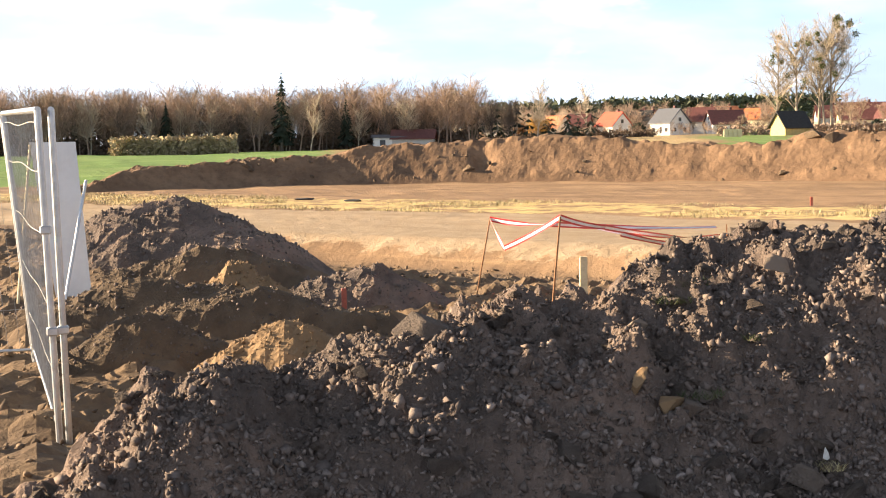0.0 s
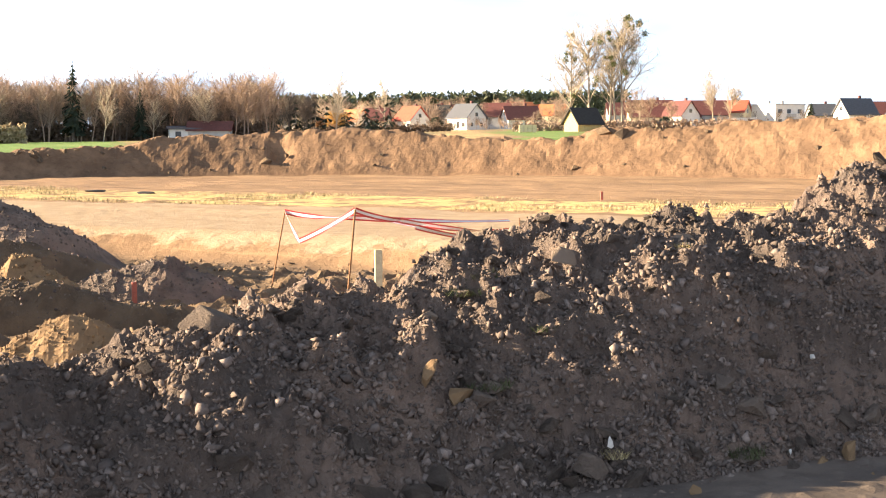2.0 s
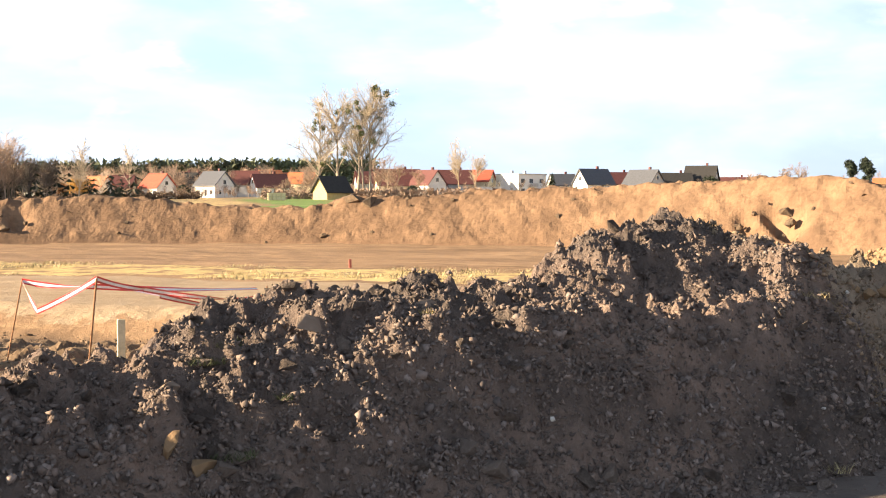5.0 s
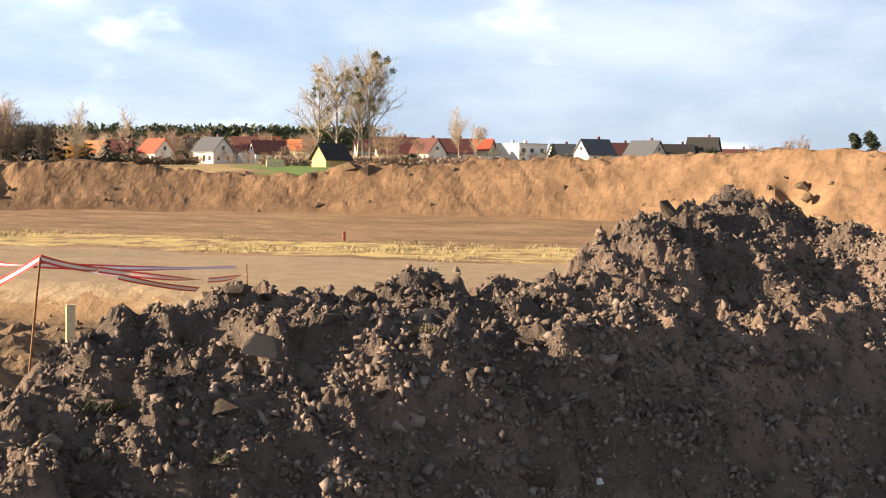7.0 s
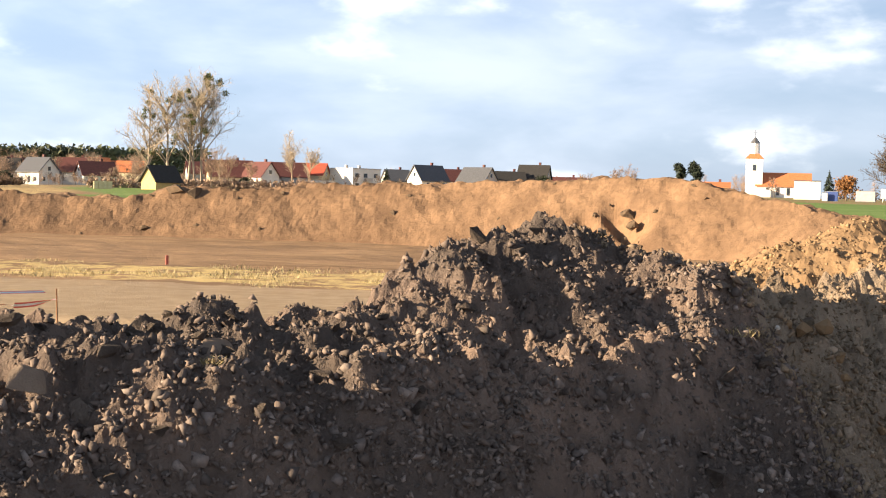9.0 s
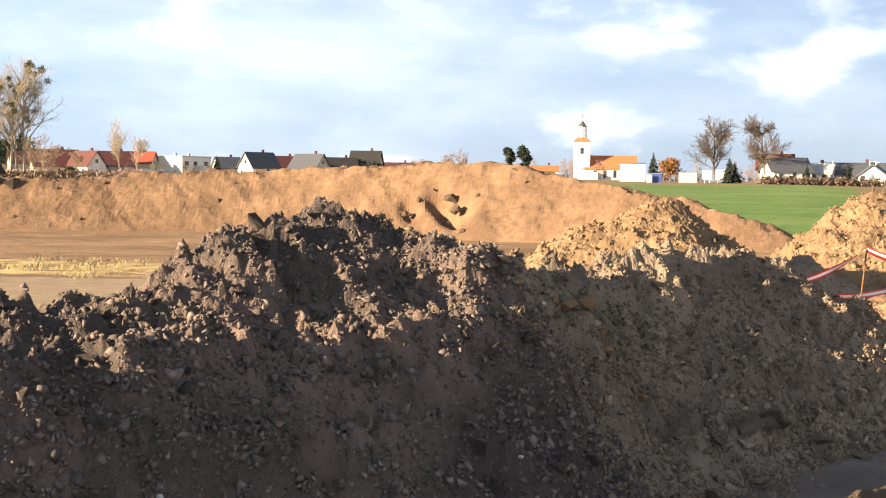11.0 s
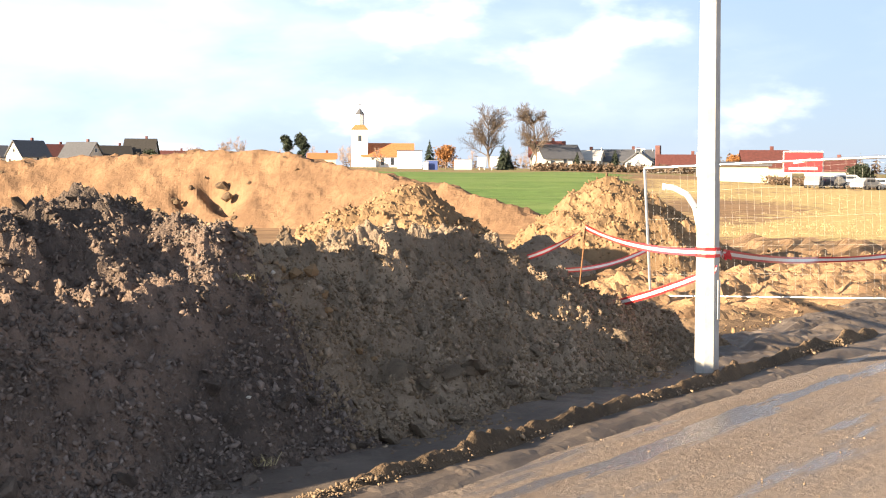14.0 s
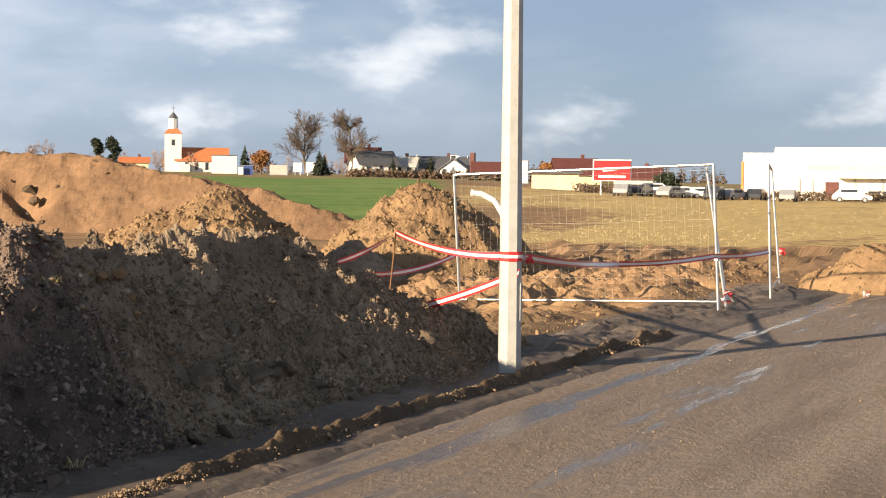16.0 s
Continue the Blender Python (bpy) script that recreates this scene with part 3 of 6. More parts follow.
def build_heap():
    cuts = ((-6.0, 8.2, "earth_heap", "topsoil", "dark crumbling topsoil heap along the road verge"), (8.168, 15.4, "earth_heap", "loam", "brown loam heap ending beside the lamp pole"))
    made = []
    for lo, hi, name, mat, label in cuts:
        xs, ys = np.arange(lo, hi, 0.021), np.concatenate([np.arange(5.75, 8.6, 0.021), np.arange(8.6, 10.6, 0.05)])
        gx, gy = np.meshgrid(xs, ys, indexing="ij")
        ob = sheet(name, xs, ys, heap(gx, gy), M[mat])
        made.append(tagged(ob, label, "earth heap", kind="stuff"))
    return made


HEAPS = build_heap()


def mound(bearing, d, along, across, height, turn, mat, label, seed, cell=0.4, res=0.06):
    """A loose heap of earth with a torn crest, standing on the ground."""
    c = spot(bearing, d)
    base = float(land(c.x, c.y))
    xs, ys = np.arange(-along * 1.25, along * 1.25, res), np.arange(-across * 1.25, across * 1.25, res)
    gx, gy = np.meshgrid(xs, ys, indexing="ij")
    r = np.hypot(gx / along, gy / across) + 0.22 * fbm(gx, gy, along * 0.6, 3, seed)
    z = height * np.clip(1.12 - 1.12 * r, -0.3, 1.0) ** 1.0
    on = step(z, -0.05, 0.3 * height)
    z = z + on * (0.22 * height * fbm(gx, gy, along * 0.5, 3, seed + 1) + 0.17 * cell * lumps(gx, gy, cell, seed + 2, 0.5) + 0.12 * cell * lumps(gx, gy, cell * 0.45, seed + 3, 0.7) + (0.06 + 0.10 * cell) * fbm(gx, gy, 0.35, 4, seed + 4, 0.62)) - 0.15 * (1 - on)
    ob = sheet("earth_mound", xs, ys, z, M[mat])
    ob.matrix_basis = pose(c.x, c.y, base, 0, 0, turn)
    gen = np.random.default_rng(seed)
    pick = gen.integers(0, gx.size, int(900 * along * across + 900))
    pick = pick[(z.ravel()[pick] > 0.03)]
    size = np.clip(cell * 0.035 * (1 - gen.uniform(0, 0.985, len(pick))) ** -0.45, 0.01, cell * 0.13)
    crumbs = crumb_field("crumbs", {"topsoil": "crumbs_dark", "loam": "crumbs_loam", "dug_earth": "crumbs_dark", "sand": "crumbs_sand"}[mat], gx.ravel()[pick], gy.ravel()[pick], z.ravel()[pick] + size * 0.2, size, seed, "")
    crumbs.parent = ob
    return tagged(ob, label, "earth mound", kind="stuff")


# the long bank across the site
BANK_BEARING = (-1, 2, 4, 7.4, 11, 14, 17.5, 21, 25.4, 28.7, 30.4, 33, 36, 41, 45.7, 49.5, 51.4, 52.8, 55, 57, 59, 61, 63)
BANK_TOP = (-0.1, 0.35, 1.0, 1.15, 1.4, 1.77, 1.95, 2.0, 1.7, 1.6, 2.1, 2.1, 2.3, 2.55, 2.75, 2.85, 2.5, 2.1, 1.9, 1.45, 0.95, 0.5, -0.1)
BANK_FOOT = (57, 58, 59, 61, 62, 62.5, 62.5, 62, 61.5, 60.5, 60, 59, 58.5, 56.5, 53.5, 51, 50, 49, 47.5, 46.5, 45.5, 45, 45)


def build_bank():
    us, vs = np.arange(-1, 63, 0.12), np.arange(-0.5, 10.5, 0.16)
    gu, gv = np.meshgrid(us, vs, indexing="ij")
    h = np.interp(gu, BANK_BEARING, BANK_TOP)
    foot = np.interp(gu, BANK_BEARING, BANK_FOOT)
    k = np.ones(25) / 25
    foot = np.stack([np.convolve(np.pad(foot[:, 0], 12, "edge"), k, "valid")] * len(vs), 1)
    run = 1.35
    d = foot + gv
    x, y = d * np.sin(np.radians(gu)), d * np.cos(np.radians(gu))
    front = gv / run
    z = np.minimum(np.minimum(front, h), h - (gv - h * run - 1.2) * 0.6)
    on = step(z, 0.0, 0.5)
    gully = fbm(gu + 0.45 * gv, gv * 0.35, 0.9, 4, 81)
    z = z + on * (0.13 * gully + 0.10 * fbm(x, y, 1.8, 4, 82) + (0.05 + 0.07 * step(front, 0.75 * h, h)) * lumps(x, y, 0.9, 83, 0.4) + 0.05 * lumps(x, y, 0.5, 84, 0.6) + (0.05 + 0.10 * step(front, 0.8 * h, h)) * fbm(x, y, 0.7, 4, 85, 0.62)) - 0.12
    for b0, v0, size, deep in ((-13.4 + 31, 1.6, 0.45, 0.5), (16.4 + 31, 2.1, 0.6, 0.9), (16.9 + 31, 1.5, 0.6, 0.8), (15.2 + 31, 1.6, 0.4, 0.5)):
        z = z - deep * np.exp(-((gu - b0) / (size * 0.8)) ** 2 - ((gv - v0) / 0.5) ** 2)
    i = np.arange(gu.size).reshape(gu.shape)
    quads = np.stack([i[:-1, :-1], i[:-1, 1:], i[1:, 1:], i[1:, :-1]], -1).reshape(-1, 4)
    me = bpy.data.meshes.new("earth_bank")
    me.from_pydata(np.stack([x, y, z], -1).reshape(-1, 3).tolist(), [], quads.tolist())
    me.materials.append(M["bank_earth"])
    return tagged(new("earth_bank", me), "long brown earth bank across the building site", "earth bank", kind="stuff")


BANK = build_bank()
# ---- fences, pole and tape ----
def fence_panel(name, bl, br, tl, tr, label, group, wires=True, clips=0, wire=0.0016):
    """A mesh site-fence panel between four corners."""
    bl, br, tl, tr = Vector(bl), Vector(br), Vector(tl), Vector(tr)
    root = thing(name, (0, 0, 0), 0, label, "fence panel", group)
    for n, a, b in (("upright", bl, tl), ("upright", br, tr), ("top_rail", tl, tr), ("bottom_rail", bl.lerp(tl, 0.06), br.lerp(tr, 0.06))):
        part(n, stick(bmesh.new(), a, b, 0.012 if n == "bottom_rail" else 0.021, 10), M["steel"], root)
    if wires:
        pts, faces = [], []
        for i in range(1, 36):
            a, b = bl.lerp(tl, 0.06).lerp(br.lerp(tr, 0.06), i / 36), tl.lerp(tr, i / 36)
            tube_points(pts, faces, a, b, wire, wire, 4)
        for k in (0.22, 0.42, 0.62, 0.82, 0.96):
            a, b = bl.lerp(tl, k), br.lerp(tr, k)
            for i in range(12):
                sag = lambda q: Vector((0, 0, 0.012 * math.sin(q * 9 + k * 20)))
                tube_points(pts, faces, a.lerp(b, i / 12) + sag(i / 12), a.lerp(b, (i + 1) / 12) + sag((i + 1) / 12), wire * 1.2, wire * 1.2, 4)
        part("wire_mesh", (pts, faces), M["wire"], root, "thin dull welded wires")
    for k in range(clips):
        p = br.lerp(tr, 0.35 + 0.3 * k)
        part("clamp", box(bmesh.new(), (0.07, 0.07, 0.05), p, 0.008), M["steel"], root)
    return root


def at(bearing, d, elevation):
    return spot(bearing, d, EYE + d * math.tan(radians(elevation)))


fence_panel("fence_panel", spot(-0.3, 12.2, 0.0), spot(0.42, 8.75, 0.0), spot(-1.2, 12.2, 2.08), spot(0.0, 8.75, 2.02), "galvanised mesh fence panel leaning on loose earth", "site fence panels", True, 2, 0.0024)
fence_panel("fence_panel", spot(0.80, 12.3, 0.0), spot(0.78, 8.8, 0.0), spot(0.62, 12.3, 2.0), spot(0.50, 8.8, 2.02), "galvanised mesh fence panel clamped to its neighbour", "site fence panels", True, 1, 0.0022)
fence_panel("fence_panel", (-3.6, 12.4, 0.0), spot(-0.35, 12.25, 0.0), (-3.75, 12.4, 2.05), spot(-1.25, 12.25, 2.08), "galvanised mesh fence panel at the edge of the diggings", "site fence panels")
fence_panel("fence_panel", at(64.4, 22.3, -4.8), at(74.4, 21.1, -4.7), at(64.1, 22.3, 0.38), at(74.1, 21.1, 0.9), "galvanised mesh fence panel on the dug earth", "site fence panels", True, 1, 0.0008)
fence_panel("fence_panel", at(74.75, 24.5, -4.2), at(74.7, 21.4, -4.6), at(73.9, 24.5, 0.7), at(73.85, 21.4, 0.75), "galvanised mesh fence panel turned away from the road", "site fence panels", False)
fence_panel("fence_panel", at(76.8, 27.0, -3.7), at(76.4, 23.2, -4.2), at(76.4, 27.0, 0.72), at(76.2, 23.2, 0.95), "galvanised mesh fence panel standing end-on to the road", "site fence panels", False)


def lamp_pole():
    p = spot(66.25, 14.03)
    root = thing("lamp_pole", (p.x, p.y, -0.05), 12, "pale grey octagonal street lamp pole beside the road", "lamp pole")
    bm = stick(bmesh.new(), (0, 0, 0), (0.012, 0.03, 7.2), 0.112, 8, 0.072)
    part("shaft", bm, M["concrete"], root)
    part("cap", stick(bmesh.new(), (0.012, 0.03, 7.2), (0.012, 0.03, 7.24), 0.078, 8, 0.05), M["steel"], root)
    part("service_door", box(bmesh.new(), (0.085, 0.012, 0.36), (0.0, -0.101, 0.75), 0.004), M["concrete"], root)
    return p


POLE = lamp_pole()


def tape(name, stops, width, label, sag=0.1, pitch=0.14, twist=0.5, seed=0):
    """Barrier tape hung from stop to stop, white between two red edges."""
    rng = random.Random(seed)
    root = thing(name, (0, 0, 0), 0, label, "barrier tape", "barrier tapes")
    for a, b in zip(stops, stops[1:]):
        a, b = Vector(a), Vector(b)
        n = max(3, int((b - a).length / pitch))
        phase, turns = rng.uniform(0, 3), rng.uniform(-twist, twist)
        edge = []
        for i in range(n + 1):
            t = i / n
            p = a.lerp(b, t) - Vector((0, 0, sag * 4 * t * (1 - t)))
            ang = turns * math.pi * t + 0.35 * math.sin(phase + 5 * t)
            side = (b - a).cross(Vector((0, 0, 1))).normalized()
            w = Vector((0, 0, 1)) * math.cos(ang) + side * math.sin(ang)
            edge.append((p + w * width / 2, p - w * width / 2, (b - a).normalized()))
        for name_part, mat, lo, hi in (("red_edge", "tape_red", 0.0, 0.28), ("white_band", "tape_white", 0.28, 0.72), ("red_edge", "tape_red", 0.72, 1.0)):
            pts = [e[0].lerp(e[1], k) for e in edge for k in (lo, hi)]
            faces = [(2 * i, 2 * i + 1, 2 * i + 3, 2 * i + 2) for i in range(n)]
            part(name_part, (pts, faces), M[mat], root)
    return root


def knot(p, r, seed):
    rng = random.Random(seed)
    root = thing("tape_knot", p, 0, "crumpled knot of red and white barrier tape", "tape knot", "tape knots")
    for k in range(7):
        bm = bmesh.new()
        vs = [bm.verts.new((rng.uniform(-r, r), rng.uniform(-r, r), rng.uniform(-r, r))) for _ in range(4)]
        bmesh.ops.convex_hull(bm, input=vs)
        part("fold", bm, M["tape_red" if k % 3 else "tape_white"], root)


def rod(bearing, d, el_top, el_foot, lean, label, r=0.009, mat="rust"):
    a, b = spot(bearing + lean, d), at(bearing, d, el_top)
    z = min(float(land(a.x, a.y)), EYE + d * math.tan(radians(el_foot)))
    ob = part("marker_rod", stick(bmesh.new(), (a.x, a.y, z - 0.05), b, r, 6), M[mat])
    tagged(ob, label, "rod", "marker rods")


rod(20.6, 17.0, -3.05, -6.1, -0.45, "rusty thin steel rod leaning in the earth", 0.012)
rod(17.8, 19.0, -3.1, -5.5, -0.6, "rusty thin steel rod at the pit edge", 0.010)
rod(61.85, 20.0, -1.86, -4.9, -0.3, "rusty thin steel rod holding barrier tape", 0.010)
rod(27.2, 22.0, -3.4, -4.6, 0.1, "rusty thin steel rod behind the heap", 0.010)
T1, T2 = at(20.6, 17.0, -3.08), at(17.8, 19.0, -3.12)
tape("barrier_tape", [T2, at(18.35, 18.4, -4.3), T1, at(23.0, 18.5, -3.75), at(25.6, 20, -4.25)], 0.075, "red and white barrier tape sagging between rods", 0.02, seed=3)
tape("barrier_tape", [T2, at(20.2, 18.6, -3.35), at(26.8, 22, -3.5)], 0.075, "red and white barrier tape stretched over the pit", 0.03, seed=4)
tape("barrier_tape", [T1, at(22.4, 18.0, -3.5), at(25.9, 21, -3.95), at(27.2, 22, -3.75)], 0.07, "twisted red and white barrier tape behind the heap", 0.02, seed=5)
PZ = lambda z, off=0.0: (POLE.x - 0.05 + off, POLE.y - 0.10, z)
TC = at(61.85, 20.0, -1.9)
tape("barrier_tape", [at(59.5, 19.5, -3.1), TC, at(64.2, 21.9, -2.55)], 0.075, "red and white barrier tape tied to a rod", 0.05, seed=6)
tape("barrier_tape", [TC, PZ(1.14)], 0.075, "red and white barrier tape tied round the pole", 0.10, seed=7, twist=0.0)
tape("barrier_tape", [PZ(1.12, 0.15), at(70.5, 19.0, -3.0), at(74.2, 20.95, -2.62), at(76.3, 23.1, -2.4)], 0.075, "red and white barrier tape from the pole to fence posts", 0.03, seed=8, twist=0.0)
tape("barrier_tape", [at(60.8, 19.9, -3.55), at(64.2, 22.0, -2.75)], 0.07, "slack red and white barrier tape before a sandy mound", 0.08, seed=9)
tape("barrier_tape", [PZ(0.98), spot(62.4, 15.1, 0.52)], 0.075, "red and white barrier tape running down to the heap", 0.03, seed=10, twist=0.0)


def pole_wrap():
    root = thing("tape_wrap", (POLE.x, POLE.y, 1.13), 12, "red and white tape wound round the pole", "barrier tape", "barrier tapes")
    for z, mat in ((0.03, "tape_red"), (0.0, "tape_white"), (-0.03, "tape_red")):
        pts, faces = [], []
        tube_points(pts, faces, Vector((0, 0.004, z - 0.015)), Vector((0, 0.004, z + 0.015)), 0.114, 0.114, 8)
        part("band", (pts, faces), M[mat], root)


pole_wrap()
knot((POLE.x + 0.16, POLE.y - 0.1, 1.10), 0.05, 1)
knot(tuple(at(76.85, 25.5, -2.4)), 0.08, 2)
knot(tuple(at(74.75, 21.3, -4.2)), 0.09, 3)
knot(tuple(at(80.0, 26.0, -3.9)), 0.07, 4)


def bent_pipe():
    root = thing("drain_pipe", (0, 0, 0), 0, "white bent plastic drain pipe sticking out of sand", "pipe")
    stops = [at(64.75, 21.0, -0.32), at(65.2, 21.0, -0.36), at(65.7, 21.0, -0.62), at(66.0, 21.0, -1.1), at(66.2, 21.1, -2.0), at(66.25, 21.2, -4.9)]
    pts, faces = [], []
    for a, b in zip(stops, stops[1:]):
        tube_points(pts, faces, a, b, 0.042, 0.042, 10)
    part("pipe_body", (pts, faces), M["board_white"], root)
    tube_points(pts := [], faces := [], stops[0], stops[0].lerp(stops[1], 0.25), 0.052, 0.052, 10)
    part("socket", (pts, faces), M["board_white"], root)


bent_pipe()


def white_board():
    root = thing("white_board", (0, 0, 0), 0, "white sheet panel propped upright behind the fence", "board")
    tl, tr, br, bl = at(-0.22, 17, 0.2), at(1.5, 17, 0.2), spot(1.95, 17, 0.0), spot(0.6, 17, 0.0)
    n = (tr - tl).cross(bl - tl).normalized() * 0.05
    bm = bmesh.new()
    vs = [bm.verts.new(p) for p in (tl, tr, br, bl, tl + n, tr + n, br + n, bl + n)]
    bmesh.ops.convex_hull(bm, input=vs)
    part("sheet", bm, M["board_white"], root)
    part("prop", stick(bmesh.new(), at(1.85, 16.6, -1.3), spot(0.9, 16.2, 0.1), 0.018, 8), M["steel"], root, "grey steel prop")
    part("prop", stick(bmesh.new(), at(-0.2, 16.95, 0.1), spot(-0.9, 16.2, 0.0), 0.015, 8), M["stake_wood"], root, "pale timber prop")


white_board()


def stake(bearing, d, el_top, size, depth, mat, label, name):
    p = spot(bearing, d)
    top = EYE + d * math.tan(radians(el_top))
    base = float(land(p.x, p.y)) - 0.1
    root = thing(name, (p.x, p.y, base), -bearing + 8, label, "stake")
    part("shaft", box(bmesh.new(), (size, depth, top - base), (0, 0, (top - base) / 2), 0.006), M[mat], root)
    part("head", box(bmesh.new(), (size * 0.96, depth * 0.96, 0.012), (0, 0, top - base + 0.006), 0.004), M[mat], root)


stake(21.52, 17.5, -4.7, 0.095, 0.05, "stake_wood", "pale timber survey stake with sunlit side", "survey_stake")
stake(11.85, 17.2, -5.85, 0.06, 0.04, "peg_red", "red-painted timber survey peg in the earth", "survey_peg")
stake(30.5, 38.5, -2.35, 0.07, 0.05, "peg_red", "small red marker peg on the bare field", "survey_peg")
stake(45.2, 36.0, -2.35, 0.07, 0.05, "peg_red", "small red marker peg on the grass strip", "survey_peg")


# ---- clods and stones ----
def hull_clod(rng, flat=0.7, points=11):
    bm = bmesh.new()
    vs = []
    for _ in range(points):
        v = Vector((rng.gauss(0, 1), rng.gauss(0, 1), rng.gauss(0, 1))).normalized() * rng.uniform(0.6, 1.0)
        vs.append(bm.verts.new((v.x, v.y * rng.uniform(0.75, 1), v.z * flat)))
    out = bmesh.ops.convex_hull(bm, input=vs)
    bmesh.ops.delete(bm, geom=[g for g in out["geom_interior"] if isinstance(g, bmesh.types.BMVert)], context="VERTS")
    bmesh.ops.triangulate(bm, faces=bm.faces)
    return bm


def clod_meshes(count, seed, mat, flat=0.7, points=11):
    rng = random.Random(seed)
    made = []
    for k in range(count):
        me = bpy.data.meshes.new("clod")
        bm = hull_clod(rng, rng.uniform(flat * 0.8, flat * 1.2), points)
        bm.to_mesh(me)
        bm.free()
        me.materials.append(M[mat])
        made.append(me)
    return made


def crumb_field(name, mat, spots_x, spots_y, spots_z, sizes, seed, label, shapes=9):
    """Very many small clods, joined into one mesh."""
    rng = random.Random(seed)
    gen = np.random.default_rng(seed)
    protos = []
    for k in range(shapes):
        bm = hull_clod(rng, rng.uniform(0.5, 0.85), 8)
        bm.verts.index_update()
        protos.append((np.array([v.co[:] for v in bm.verts]), np.array([[v.index for v in f.verts] for f in bm.faces])))
        bm.free()
    pick = gen.integers(0, shapes, len(sizes))
    allv, allf, base = [], [], 0
    for k, (v, f) in enumerate(protos):
        idx = np.nonzero(pick == k)[0]
        if not len(idx):
            continue
        q = gen.normal(size=(len(idx), 4))
        q /= np.linalg.norm(q, axis=1)[:, None]
        w, x, y, z = q.T
        rot = np.stack([1 - 2 * (y * y + z * z), 2 * (x * y - z * w), 2 * (x * z + y * w), 2 * (x * y + z * w), 1 - 2 * (x * x + z * z), 2 * (y * z - x * w), 2 * (x * z - y * w), 2 * (y * z + x * w), 1 - 2 * (x * x + y * y)], -1).reshape(-1, 3, 3)
        co = np.einsum("nij,vj->nvi", rot, v) * sizes[idx][:, None, None] + np.stack([spots_x[idx], spots_y[idx], spots_z[idx]], -1)[:, None, :]
        fa = f[None] + (base + np.arange(len(idx)) * len(v))[:, None, None]
        allv.append(co.reshape(-1, 3))
        allf.append(fa.reshape(-1, 3))
        base += co.shape[0] * co.shape[1]
    co, tris = np.concatenate(allv), np.concatenate(allf)
    me = bpy.data.meshes.new(name)
    me.vertices.add(len(co))
    me.vertices.foreach_set("co", co.ravel())
    me.loops.add(tris.size)
    me.loops.foreach_set("vertex_index", tris.ravel())
    me.polygons.add(len(tris))
    me.polygons.foreach_set("loop_start", np.arange(0, tris.size, 3))
    me.update(calc_edges=True)
    me.materials.append(M[mat])
    ob = new(name, me)
    return tagged(ob, label, "soil" if label else "", kind="stuff")


def crumb_material(name, light, dark):
    mat, nt, b = node_material(name)
    island = nt.nodes.new("ShaderNodeNewGeometry").outputs["Random Per Island"]
    co = coords(nt)
    fine = noise_node(nt, 40, 4, 0.7, co)
    col = mix_node(nt, island, dark, light)
    col = mix_node(nt, range_node(nt, fine, 0.4, 0.75, 0, 0.5), col, tuple(c * 0.6 for c in dark))
    nt.links.new(col, b.inputs["Base Color"])
    b.inputs["Roughness"].default_value = 0.95
    b.inputs["Specular IOR Level"].default_value = 0.2
    nt.links.new(bump_node(nt, fine, 0.5, 0.008), b.inputs["Normal"])
    return mat


M["crumbs_dark"] = crumb_material("dark_crumbs", (0.245, 0.188, 0.155), (0.100, 0.081, 0.071))
M["crumbs_loam"] = crumb_material("loam_crumbs", (0.33, 0.245, 0.165), (0.175, 0.129, 0.088))
M["crumbs_dug"] = crumb_material("dug_crumbs", (0.22, 0.155, 0.10), (0.11, 0.078, 0.053))
M["clods_grey"] = crumb_material("grey_clods", (0.32, 0.258, 0.222), (0.105, 0.086, 0.077))
M["clods_brown"] = crumb_material("brown_clods", (0.44, 0.345, 0.255), (0.19, 0.146, 0.107))
M["crumbs_sand"] = crumb_material("sandy_crumbs", (0.40, 0.275, 0.155), (0.16, 0.105, 0.062))


